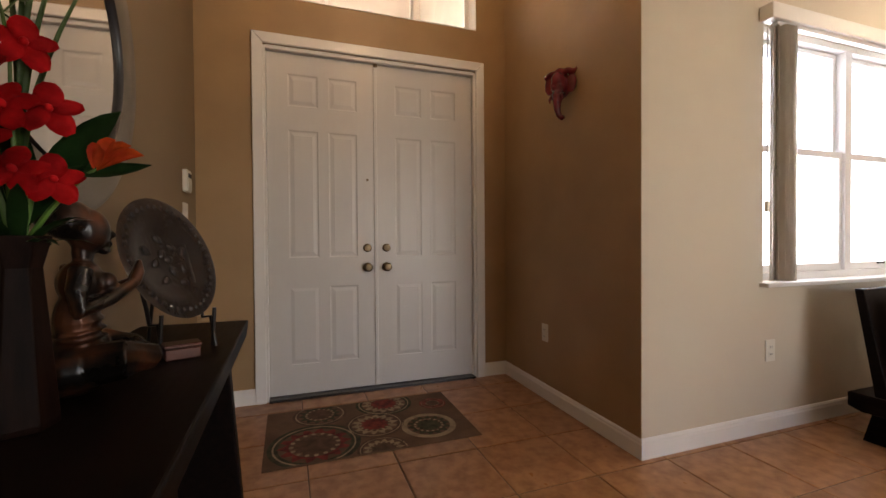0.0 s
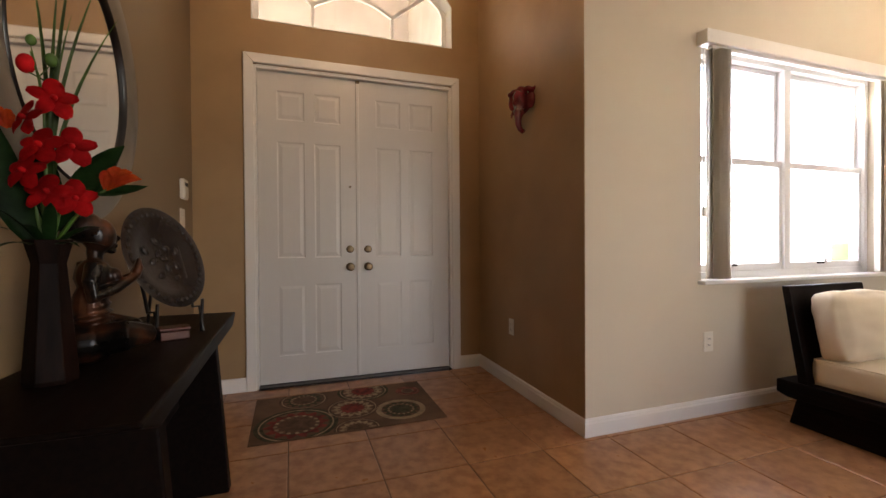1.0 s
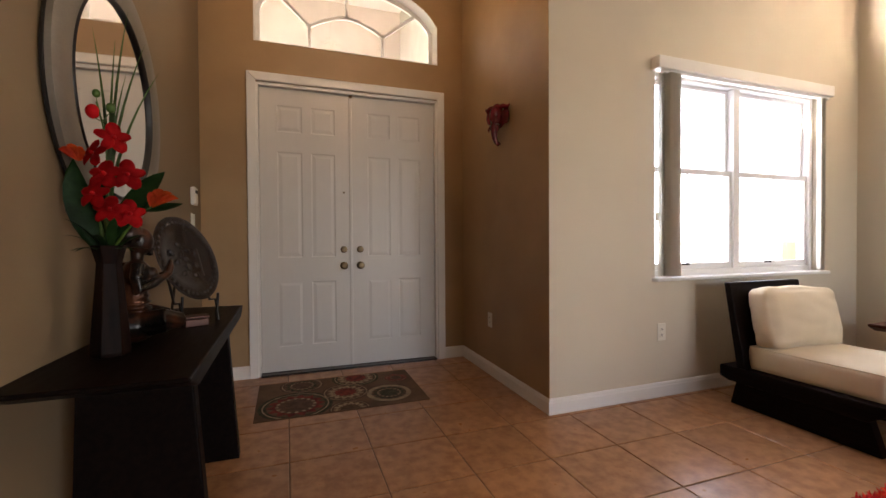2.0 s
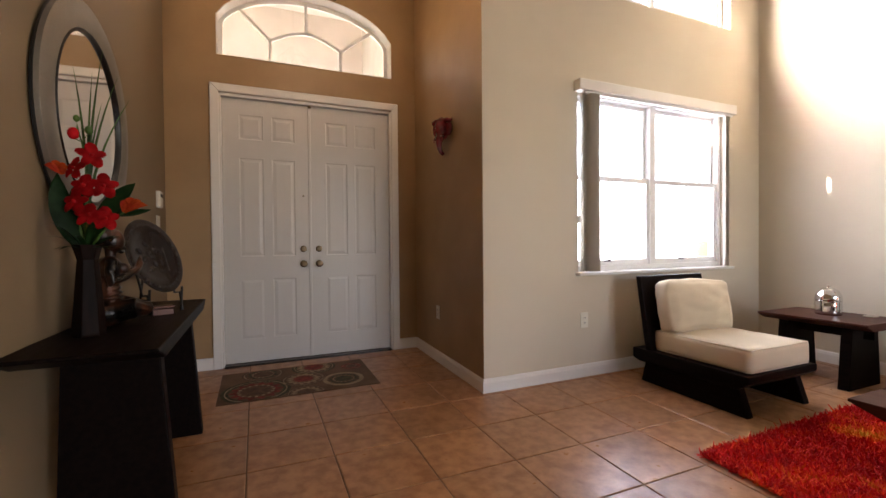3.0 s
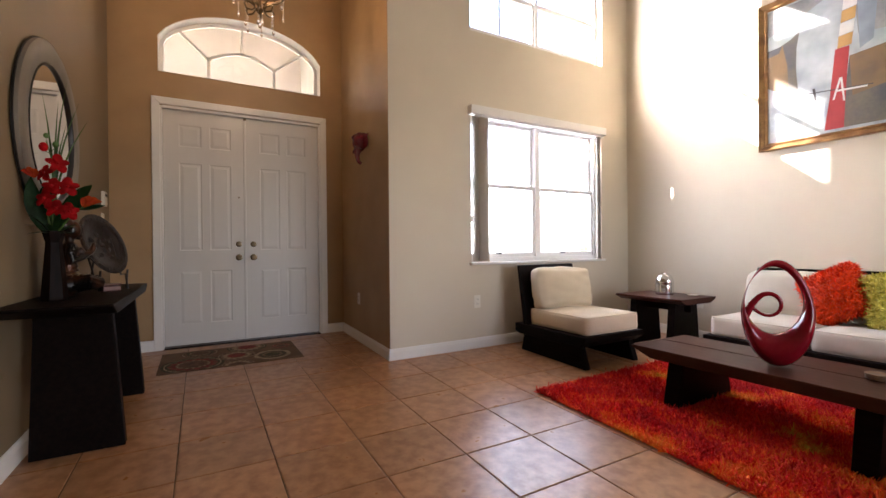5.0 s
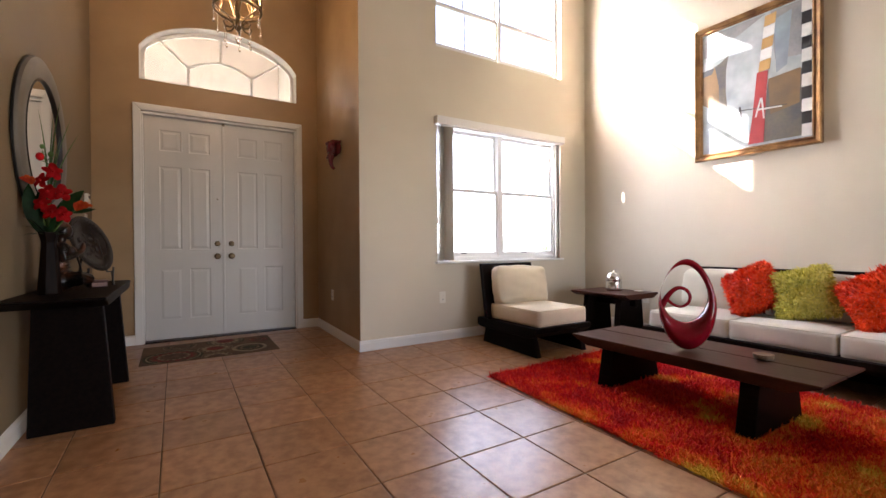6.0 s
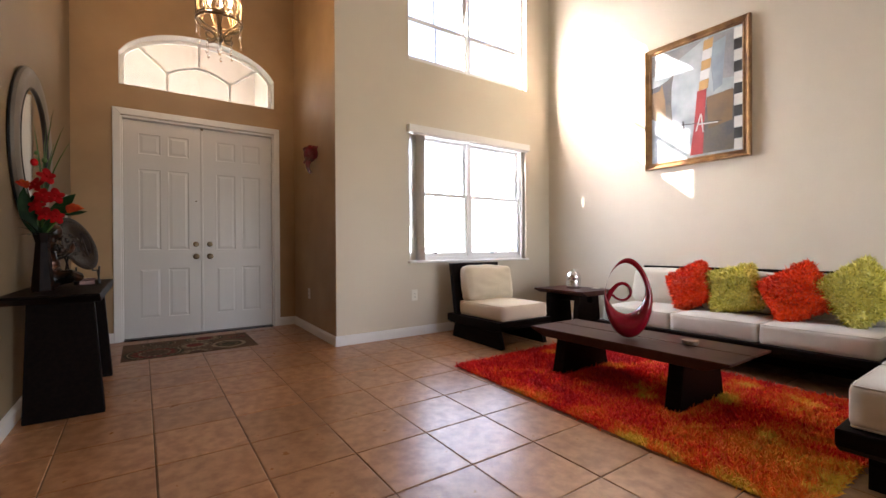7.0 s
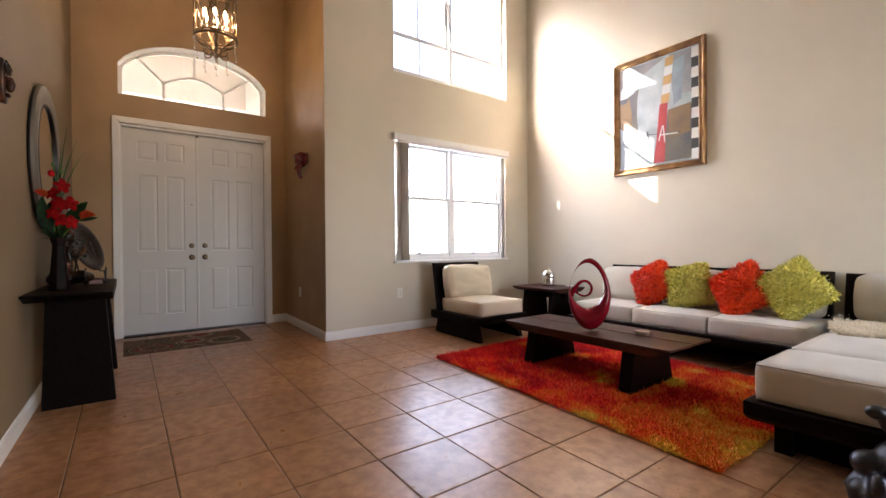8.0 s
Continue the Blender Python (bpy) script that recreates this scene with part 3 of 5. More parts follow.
def blade(path, width, mat, name, normal=(0, -1, 0.3), fold=0.15, tip=1.0):
    """A leaf along a path: pointed at both ends, folded along its rib, with thickness."""
    bm = bmesh.new()
    rows = []
    n = len(path) - 1
    for i, p in enumerate(path):
        way = (path[min(i + 1, n)] - path[max(i - 1, 0)]).normalized()
        side = way.cross(Vector(normal)).normalized()
        up = side.cross(way)
        w = width * max(0.04, math.sin(math.pi * min(1, (i + 0.35) / (n + 0.35)) ** tip) ** 0.75)
        rows.append([bm.verts.new(p + side * (w * k) + up * (abs(k) * w * fold)) for k in (-1, -0.5, 0, 0.5, 1)])
    for r, s in zip(rows, rows[1:]):
        for k in range(4):
            bm.faces.new((r[k], r[k + 1], s[k + 1], s[k]))
    bmesh.ops.solidify(bm, geom=bm.faces[:], thickness=0.0012)
    return part(name, bm, mat, vase, smooth=60)


def stem(path, r=0.0035, mat=GRASS):
    bm = bmesh.new()
    tube(bm, path, [r] * (len(path) - 1) + [r * 0.5], 6)
    part("stem", bm, mat, vase, smooth=60)


def blossom(at, facing, size, mat=PETAL):
    """An orchid flower of five curled petals and a small lip."""
    bm = bmesh.new()
    f = Vector(facing).normalized()
    m = Matrix.Translation(at) @ f.to_track_quat("Z", "Y").to_matrix().to_4x4()
    for k in range(5):
        a = k * math.tau / 5 + 0.3
        wide = 0.46 if k in (1, 4) else 0.34
        rows = []
        for i in range(6):
            t = i / 5
            r, w = size * (0.08 + t), size * wide * math.sin(math.pi * (0.12 + 0.80 * t)) ** 0.7
            z = size * (0.28 * t - 0.42 * t * t) + 0.03 * size * math.sin(7 * t + k)
            rows.append([bm.verts.new((r * math.cos(a) - j * w * math.sin(a), r * math.sin(a) + j * w * math.cos(a), z - 0.18 * w * j * j + 0.12 * size * (k % 2))) for j in (-1, -0.4, 0.4, 1)])
        for r, s in zip(rows, rows[1:]):
            for j in range(3):
                bm.faces.new((r[j], r[j + 1], s[j + 1], s[j]))
    bmesh.ops.solidify(bm, geom=bm.faces[:], thickness=0.001)
    blob(bm, (0, 0, size * 0.12), (size * 0.16, size * 0.16, size * 0.22), None, 8, 6)
    part("blossom", moved(bm, m), mat, vase, smooth=60)


M = MOUTH
def aside(u, v, near=0.0):
    """A place u to the side of the vase's mouth and v above it, somewhat towards the room."""
    u += 0.10 * v
    return M + Vector((0.965 * u + 0.26 * near, 0.26 * u - 0.965 * near, 0.88 * v))


S1 = [aside(0.0, 0.0), aside(-0.012, 0.15, 0.02), aside(-0.03, 0.30, 0.03), aside(-0.04, 0.40, 0.03), aside(-0.058, 0.48, 0.02), aside(-0.08, 0.55, 0.01)]
stem(S1, 0.0032)
for k, (u, v, near, fx, fy, size) in enumerate(((-0.025, 0.425, 0.03, 0.5, -0.9, 0.046), (-0.070, 0.365, 0.03, -0.6, -0.8, 0.042), (-0.035, 0.292, 0.05, -0.2, -1.0, 0.046), (0.022, 0.295, 0.05, 0.3, -1.0, 0.046),
                                               (-0.055, 0.222, 0.05, -0.4, -1.0, 0.043), (-0.010, 0.168, 0.06, 0.0, -1.0, 0.045), (0.040, 0.155, 0.05, 0.5, -1.0, 0.044))):
    p = aside(u, v, near)
    stem(arc(S1[(4, 3, 2, 2, 2, 1, 1)[k]], p + Vector((0, 0.012, 0)), 0.01, 4), 0.0018, LEAF)
    blossom(p, (fx, fy, 0.15 + 0.15 * (k % 3)), size)
for u, v, mat, rad in ((-0.085, 0.515, PETAL, 0.019), (-0.042, 0.535, GRASS, 0.014), (-0.082, 0.580, GRASS, 0.011)):
    bm = bmesh.new()
    blob(bm, aside(u, v, 0.01), (rad, rad, rad * 1.2), None, 10, 8)
    part("bud", bm, mat, vase, smooth=60)
    stem(arc(S1[4], aside(u, v - rad, 0.01), 0, 3), 0.0016)
# broad leaves
blade(arc(M, aside(-0.115, 0.34, 0.02), 0.0, 8, (-0.025, 0, 0)), 0.038, LEAF, "leaf", (0.3, -1, 0.2))
blade(arc(aside(0.0, 0.06), aside(0.120, 0.32, 0.01), 0.02), 0.040, LEAF, "leaf", (-0.3, -1, 0.3))
blade(arc(M + Vector((0, 0, 0.02)), M + Vector((-0.05, 0.06, 0.27)), 0.03), 0.038, LEAF, "leaf", (0.5, -1, 0.2))
# small dark spiky leaves round the mouth
for k in range(14):
    a = k * math.tau / 14 + 0.2
    blade(arc(M + Vector((0, 0, 0.0)), M + Vector((0.115 * math.cos(a), 0.11 * math.sin(a), 0.02 + 0.05 * (k % 3))), 0.02, 5), 0.010 + 0.004 * (k % 2), LEAF, "leaf", (0, 0, 1))
for k in range(7):
    a = k * 2.4
    stem(arc(M - Vector((0, 0, 0.02)), M + Vector((0.03 * math.cos(a), 0.03 * math.sin(a), 0.17)), 0, 4), 0.006)
# bird-of-paradise bloom
B = aside(0.095, 0.185, 0.03)
stem(arc(M, B, 0.02, 5), 0.005)
blade(arc(B - Vector((0.05, 0, 0.005)), B + Vector((0.09, 0.0, 0.012)), -0.008, 6), 0.016, LEAF, "bract", (0, -1, 0.4), 0.5)
for dx, dz in ((0.06, 0.045), (0.035, 0.055), (0.08, 0.028), (0.01, 0.045)):
    blade(arc(B, B + Vector((dx, -0.01, dz)), 0.012, 5), 0.015, PETALORANGE, "petal", (0, -1, 0.2), 0.4)
B2 = aside(-0.10, 0.34, 0.0)
for dx, dz in ((-0.05, 0.03), (-0.03, 0.045), (0.01, 0.04)):
    blade(arc(B2, B2 + Vector((dx, -0.01, dz)), 0.01, 5), 0.014, PETALORANGE, "petal", (0, -1, 0.2), 0.4)
# tall grass blades
for dx, dy, h in ((0.02, 0.02, 0.70), (0.05, 0.04, 0.80), (0.10, 0.03, 0.70), (-0.05, 0.05, 0.74), (0.13, 0.06, 0.62), (0.06, -0.02, 0.58)):
    blade(arc(M, M + Vector((dx, dy, h)), 0, 10, (dx * -0.35, 0, 0)), 0.0055, GRASS, "grass_blade", (0.4, -1, 0), 0.3, 0.6)

# seated bronze figure, one plain mesh
fig = bmesh.new()
F = Vector((-0.62, 1.03, CT))


def put(dx, dy, dz, r, turn=None):
    blob(fig, F + Vector((dx, dy, dz)), r, turn, 16, 12)


put(0, -0.01, 0.06, (0.095, 0.085, 0.065)), put(0, 0.0, 0.16, (0.052, 0.044, 0.075)), put(0, 0.008, 0.245, (0.064, 0.046, 0.052))
put(0, 0.012, 0.315, (0.021, 0.021, 0.045)), put(0, 0.022, 0.362, (0.038, 0.042, 0.052)), put(0, -0.012, 0.386, (0.046, 0.048, 0.046)), put(0, -0.046, 0.396, (0.032, 0.030, 0.032))
put(0, 0.064, 0.354, (0.008, 0.010, 0.009)), put(0, 0.056, 0.333, (0.013, 0.011, 0.007)), put(0, 0.050, 0.318, (0.014, 0.013, 0.010))
for s in (-1, 1):
    put(0.028 * s, 0.050, 0.245, (0.026, 0.020, 0.024))
    tube(fig, [F + Vector(p) for p in ((0.060 * s, 0.0, 0.280), (0.078 * s, -0.010, 0.235), (0.082 * s, -0.008, 0.190), (0.055 * s, 0.050, 0.210), (0.016 * s, 0.105, 0.240))], [0.022, 0.021, 0.020, 0.016, 0.012], 10)
    tube(fig, [F + Vector(p) for p in ((0.05 * s, 0.02, 0.065), (0.105 * s, 0.065, 0.080), (0.065 * s, 0.115, 0.070), (-0.01 * s, 0.135, 0.050))], [0.048, 0.044, 0.034, 0.022], 10)
    tube(fig, [F + Vector(p) for p in ((0.010 * s, 0.105, 0.235), (0.006 * s, 0.116, 0.265), (0.004 * s, 0.118, 0.295))], [0.014, 0.013, 0.005], 8)
for k in range(4):
    put(0, 0.004, 0.115 + 0.022 * k, (0.062 - 0.004 * k, 0.054 - 0.003 * k, 0.007), Matrix.Rotation(radians(8), 4, "X"))
bmesh.ops.transform(fig, matrix=Matrix.Translation(F) @ Matrix.Rotation(radians(-62), 4, "Z") @ Matrix.Translation(-F), verts=fig.verts[:])
bmesh.ops.recalc_face_normals(fig, faces=fig.faces[:])
statue = part("seated_figurine", fig, BRONZE)
tagged(statue, "dark bronze seated figurine with copper highlights on the console", "figurine")
fuse = statue.modifiers.new("fuse", "REMESH")
fuse.mode, fuse.voxel_size, fuse.use_smooth_shade = "VOXEL", 0.004, True

# pewter plate on its easel
PC = Vector((-0.525, 1.42, CT + 0.285))
pn = Vector((0.855, -0.385, 0.34)).normalized()
PM = Matrix.Translation(PC) @ pn.to_track_quat("Z", "Y").to_matrix().to_4x4()
plate = thing("decorative_plate", (PC.x, PC.y, CT), "round embossed pewter plate on a black easel", "decorative plate")
bm = bmesh.new()
lathe(bm, [(0.001, -0.012), (0.11, -0.012), (0.125, -0.004), (0.192, 0.004), (0.200, 0.010), (0.192, 0.013), (0.128, 0.004), (0.112, -0.004), (0.001, -0.004)], (0, 0, 0), 48)
dish = part("dish", moved(bm, PM), PEWTER, plate, smooth=40)
bm = bmesh.new()
for k in range(40):
    a = k * math.tau / 40
    blob(bm, (0.172 * math.cos(a), 0.172 * math.sin(a), 0.009), (0.009, 0.009, 0.005), None, 8, 6)
part("rim_beading", moved(bm, PM), PEWTER, dish, smooth=60, kind="stuff")
bm = bmesh.new()
for k in range(11):
    a, r = k * 2.4, 0.028 * math.sqrt(k)
    blob(bm, (r * math.cos(a), r * math.sin(a), -0.004), (0.020, 0.013, 0.007), Matrix.Rotation(a * 1.7, 4, "Z"), 10, 6)
part("embossing", moved(bm, PM), PEWTER, dish, smooth=60, kind="stuff")
foot = PC - Vector((0, 0, PC.z - CT))
side = Vector((0.70, 0.70, 0)).normalized()
front = Vector((0.7, -0.7, 0)).normalized()
for s in (-1, 1):
    bm = bmesh.new()
    b = foot + side * (0.085 * s) - front * 0.01
    tube(bm, [b + front * 0.105, b + front * 0.085 + Vector((0, 0, 0.095)), b + front * 0.045 + Vector((0, 0, 0.09)), b + front * 0.03 + Vector((0, 0, 0.14)), b - front * 0.05 + Vector((0, 0, 0.33))], 0.006, 8)
    tube(bm, [b + front * 0.092, b + front * 0.102 + Vector((0, 0, 0.125))], 0.006, 8)
    part("easel_arm", bm, BLACK, plate, "black iron", smooth=50)
bm = bmesh.new()
tube(bm, [foot - front * 0.12, foot - front * 0.07 + Vector((0, 0, 0.25))], 0.006, 8)
part("easel_leg", bm, BLACK, plate, smooth=50)
trinket = thing("trinket_box", (-0.468, 1.285, CT), "small reddish copper box on the console", "box")
part("body", moved(boxed(-0.045, 0.045, -0.03, 0.03, 0, 0.032, 0.004), pose(-0.468, 1.285, CT, 0, 0, 20)), BOXWOOD, trinket)
part("lid", moved(boxed(-0.048, 0.048, -0.033, 0.033, 0.033, 0.045, 0.004), pose(-0.468, 1.285, CT, 0, 0, 20)), BOXWOOD, trinket)

# ---- round mirror on the left wall ----
MC = Vector((left_x(1.25), 1.25, 1.683))
MM = Matrix.Translation(MC) @ Euler((0, radians(90), radians(-1.5))).to_matrix().to_4x4()
mirror = thing("wall_mirror", MC, "round mirror in a broad brushed silver frame with black edges", "mirror")
bm = bmesh.new()
R, r = 0.515, 0.378
lathe(bm, [(0.2, 0.002), (R - 0.012, 0.002), (R, 0.008), (R, 0.016), (R - 0.012, 0.020), (0.2, 0.02)], (0, 0, 0), 72)
part("rim", moved(bm, MM), BLACK, mirror, "black outer rim", smooth=40)


def ring(profile, mat, name, label=""):
    bm = bmesh.new()
    segs = 72
    rows = [[bm.verts.new((a * math.cos(k * math.tau / segs), a * math.sin(k * math.tau / segs), b)) for k in range(segs)] for a, b in profile]
    for p, q in zip(rows, rows[1:] + rows[:1]):
        for k in range(segs):
            bm.faces.new((p[k], p[(k + 1) % segs], q[(k + 1) % segs], q[k]))
    return part(name, moved(bm, MM), mat, mirror, label, smooth=50)


ring([(R - 0.003, 0.018), (R - 0.006, 0.034), (R - 0.03, 0.046), (r + 0.04, 0.042), (r + 0.012, 0.036), (r + 0.012, 0.024), (R - 0.02, 0.026)], SILVER, "frame", "brushed silver")
ring([(r + 0.012, 0.034), (r + 0.004, 0.041), (r - 0.004, 0.034), (r - 0.004, 0.022), (r + 0.012, 0.022)], BLACK, "inner_bead", "black inner bead")
bm = bmesh.new()
lathe(bm, [(0.001, 0.021), (r, 0.021), (r, 0.026), (0.001, 0.026)], (0, 0, 0), 72)
part("mirror_pane", moved(bm, MM), MIRROR, mirror, "clear mirror glass")

# carved plaque on the left wall
bm = bmesh.new()
K = Matrix.Translation((left_x(0.10) + 0.001, 0.10, 1.875)) @ Euler((0, 0, radians(90))).to_matrix().to_4x4()
prism(bm, [(-0.055, -0.02), (-0.03, -0.10), (0.03, -0.10), (0.055, -0.02), (0.062, 0.06), (0.045, 0.115), (-0.045, 0.115), (-0.062, 0.06)], "y", -0.03, -0.0)
bevel(bm, 0.008)
for p, rr in (((0, -0.045, -0.005), (0.014, 0.02, 0.04)), ((0, -0.035, -0.06), (0.028, 0.014, 0.011)), ((-0.026, -0.036, 0.02), (0.02, 0.012, 0.009)), ((0.026, -0.036, 0.02), (0.02, 0.012, 0.009)), ((0, -0.035, 0.075), (0.05, 0.014, 0.03))):
    blob(bm, p, rr, None, 12, 8)
for k in range(-2, 3):
    tube(bm, [(0.004 * k, -0.045, 0.045), (0.012 * k, -0.046, 0.08), (0.016 * k, -0.034, 0.108)], 0.004, 6)
tagged(part("wall_plaque", moved(bm, K), BRONZE, smooth=40), "small dark carved wooden plaque on the wall", "wall ornament")

# red wall ornament by the entrance
bm = bmesh.new()
O = Matrix.Translation((ENTRY_X - 0.040, 2.085, 1.995)) @ Euler((0, 0, radians(-62))).to_matrix().to_4x4()
for p, rr in (((0, -0.040, 0.040), (0.056, 0.042, 0.075)), ((0, -0.062, 0.065), (0.040, 0.030, 0.045)), ((0.078, -0.022, 0.045), (0.036, 0.012, 0.058)), ((-0.078, -0.022, 0.055), (0.040, 0.012, 0.058)),
              ((0.028, -0.070, 0.030), (0.014, 0.014, 0.016)), ((-0.028, -0.070, 0.030), (0.014, 0.014, 0.016)), ((0, -0.030, 0.125), (0.034, 0.024, 0.020)), ((0, -0.012, 0.04), (0.075, 0.012, 0.078)), ((0, -0.055, -0.030), (0.036, 0.034, 0.045))):
    blob(bm, p, rr, None, 16, 12)
for s in (-1, 1):
    tube(bm, [(0.02 * s, -0.03, 0.115), (0.065 * s, -0.035, 0.118), (0.105 * s, -0.030, 0.105), (0.118 * s, -0.026, 0.125)], [0.020, 0.017, 0.014, 0.006], 10)
    tube(bm, [(0.030 * s, -0.060, -0.015), (0.048 * s, -0.075, -0.050), (0.040 * s, -0.080, -0.075)], [0.012, 0.009, 0.004], 8)
tube(bm, [(0, -0.058, -0.03), (0.002, -0.066, -0.075), (0.0, -0.060, -0.115), (0.008, -0.052, -0.145), (0.026, -0.050, -0.162), (0.042, -0.050, -0.155)], [0.036, 0.026, 0.021, 0.018, 0.016, 0.012], 12)
red = tagged(part("wall_ornament", moved(bm, O @ Matrix.Diagonal((0.9, 1.1, 1.0, 1))), REDCLAY), "glossy dark red ceramic ornament hung on the tan wall", "wall ornament")
fuse = red.modifiers.new("fuse", "REMESH")
fuse.mode, fuse.voxel_size, fuse.use_smooth_shade = "VOXEL", 0.005, True

# doormat
mat_ob = thing("doormat", (0.26, 2.34, fz(0.26, 2.34)), "flat woven doormat with faded round flower medallions", "doormat")
MATBASE = material("mat_weave", (0.16, 0.09, 0.048), 0.95, vary=0.15, scale=6, fine=200, bump=0.5, depth=0.002)
MC1 = material("mat_red", (0.26, 0.035, 0.025), 0.95, vary=0.25, scale=20, fine=200, bump=0.5, depth=0.002)
MC2 = material("mat_green", (0.065, 0.062, 0.028), 0.95, vary=0.25, scale=20, fine=200, bump=0.5, depth=0.002)
MC3 = material("mat_cream", (0.40, 0.30, 0.18), 0.95, vary=0.15, scale=20, fine=200, bump=0.5, depth=0.002)
MC4 = material("mat_brown", (0.13, 0.07, 0.04), 0.95, vary=0.2, scale=20, fine=200, bump=0.5, depth=0.002)
X_A, X_B, Y_A, Y_B = -0.30, 0.82, 1.995, 2.68
part("backing", moved(boxed(X_A, X_B, Y_A, Y_B, 0.0005, 0.006, 0.002), FALL), MATBASE, mat_ob)


def disc(cx, cy, r0, r1, mat, z, petals=0):
    """A flat ring or star of the pattern, cut at the mat's edge."""
    bm = bmesh.new()
    n = 48
    lim = lambda x, y: (max(X_A + 0.01, min(X_B - 0.01, x)), max(Y_A + 0.01, min(Y_B - 0.01, y)))
    rows = []
    for base in (r0, r1):
        row = []
        for k in range(n):
            a = k * math.tau / n
            r = base * (1 + (0.16 * math.cos(a * petals) if petals and base == r1 else 0))
            row.append(bm.verts.new((*lim(cx + r * math.cos(a), cy + r * math.sin(a)), z)))
        rows.append(row)
    for k in range(n):
        bm.faces.new((rows[0][k], rows[0][(k + 1) % n], rows[1][(k + 1) % n], rows[1][k]))
    part("medallion", moved(bm, FALL), mat, mat_ob)


for cx, cy, r, cols in [(a - 0.02, 1.995 + (b - 2.065) * 0.9, c * 1.05, d) for a, b, c, d in ((-0.03, 2.28, 0.225, (MC2, MC1, MC4)), (0.31, 2.43, 0.16, (MC4, MC3, MC1)), (0.60, 2.30, 0.15, (MC3, MC2, MC2)), (0.42, 2.74, 0.17, (MC2, MC3, MC1)), (0.02, 2.70, 0.15, (MC4, MC2, MC4)), (0.72, 2.63, 0.08, (MC1, MC1, MC4)), (0.30, 2.09, 0.13, (MC4, MC3, MC4)))]:
    disc(cx, cy, r * 0.78, r, cols[0], 0.0068)
    disc(cx, cy, r * 0.55, r * 0.70, cols[1], 0.0070, 14)
    disc(cx, cy, 0.001, r * 0.44, cols[2], 0.0072, 12)
    disc(cx, cy, r * 0.86, r * 0.90, MC3, 0.0074)
    for k in range(16):
        a = k * math.tau / 16
        disc(cx + r * 0.50 * math.cos(a), cy + r * 0.50 * math.sin(a), 0.0005, r * 0.05, MC3, 0.0077)

# ---- chandelier ----
HX, HY = 0.424, 1.53
ch = thing("chandelier", (HX, HY, TOP), "antique gold lantern chandelier with crystal drops, lit candles", "chandelier")


def hoop(z, r, thick, name):
    bm = bmesh.new()
    pts = [(HX + r * math.cos(k * math.tau / 40), HY + r * math.sin(k * math.tau / 40), z) for k in range(41)]
    tube(bm, pts, thick, 8)
    part(name, bm, BRASS, ch, smooth=60)


hoop(2.965, 0.178, 0.010, "lower_hoop")
hoop(2.995, 0.178, 0.006, "lower_hoop")
hoop(3.43, 0.178, 0.010, "upper_hoop")
for k in range(8):
    a, b = k * math.tau / 8, (k + 1) * math.tau / 8
    for p, q in ((a, b), (b, a)):
        bm = bmesh.new()
        tube(bm, [(HX + 0.178 * math.cos(p + (q - p) * t), HY + 0.178 * math.sin(p + (q - p) * t), 2.98 + 0.44 * t) for t in (0, 0.25, 0.5, 0.75, 1)], 0.0055, 6)
        part("lattice_bar", bm, BRASS, ch, smooth=60)
    bm = bmesh.new()
    tube(bm, [(HX + 0.178 * math.cos(a), HY + 0.178 * math.sin(a), z) for z in (2.96, 3.43)], 0.005, 6)
    part("upright", bm, BRASS, ch, smooth=60)


def strand(x, y, z, n, drop=0.012):
    bm = bmesh.new()
    for i in range(n):
        s = 0.0045 if i < n - 1 else drop * 0.8
        blob(bm, (x, y, z - 0.014 * i - (0.012 if i == n - 1 else 0)), (s, s, s * (1.0 if i < n - 1 else 1.7)), None, 8, 6)
    tube(bm, [(x, y, z), (x, y, z - 0.014 * (n - 1))], 0.001, 4)
    part("crystal_strand", bm, CRYSTAL, ch, smooth=60)


for k in range(6):
    a = k * math.tau / 6 + 0.3
    ca, sa = math.cos(a), math.sin(a)
    at = lambda r, z: (HX + r * ca, HY + r * sa, z)
    bm = bmesh.new()
    tube(bm, [at(0.178, 2.96), at(0.138, 2.925), at(0.085, 2.9), at(0.045, 2.865), at(0.035, 2.83), at(0.06, 2.805), at(0.10, 2.805), at(0.115, 2.835), at(0.098, 2.855), at(0.082, 2.84)], [0.007] * 7 + [0.006, 0.005, 0.004], 7)
    part("scroll_arm", bm, BRASS, ch, smooth=60)
    strand(*at(0.188, 2.955), 10), strand(*at(0.105, 2.795), 8)
    bm = bmesh.new()
    tube(bm, [at(0.0, 3.08), at(0.07, 3.055), at(0.095, 3.075)], 0.006, 6)
    part("candle_arm", bm, BRASS, ch, smooth=60)
    bm = bmesh.new()
    lathe(bm, [(0.001, 0), (0.02, 0.004), (0.013, 0.012), (0.011, 0.012), (0.011, 0.075), (0.001, 0.075)], at(0.095, 3.075), 12)
    candle = part("candle_sleeve", bm, PLASTIC, ch, smooth=40)
    bm = bmesh.new()
    lathe(bm, [(0.001, 0), (0.009, 0.004), (0.015, 0.022), (0.012, 0.042), (0.004, 0.066), (0.001, 0.07)], at(0.095, 3.15), 12)
    part("bulb", bm, BULB, candle, "lit candle bulb", smooth=60)
bm = bmesh.new()
lathe(bm, [(0.001, 2.79), (0.018, 2.802), (0.03, 2.825), (0.016, 2.85), (0.012, 2.89), (0.022, 2.92), (0.012, 2.95), (0.03, 3.04), (0.05, 3.06), (0.012, 3.09), (0.008, 3.59), (0.001, 3.59)], (HX, HY, 0), 16)
part("stem", bm, BRASS, ch, smooth=40)
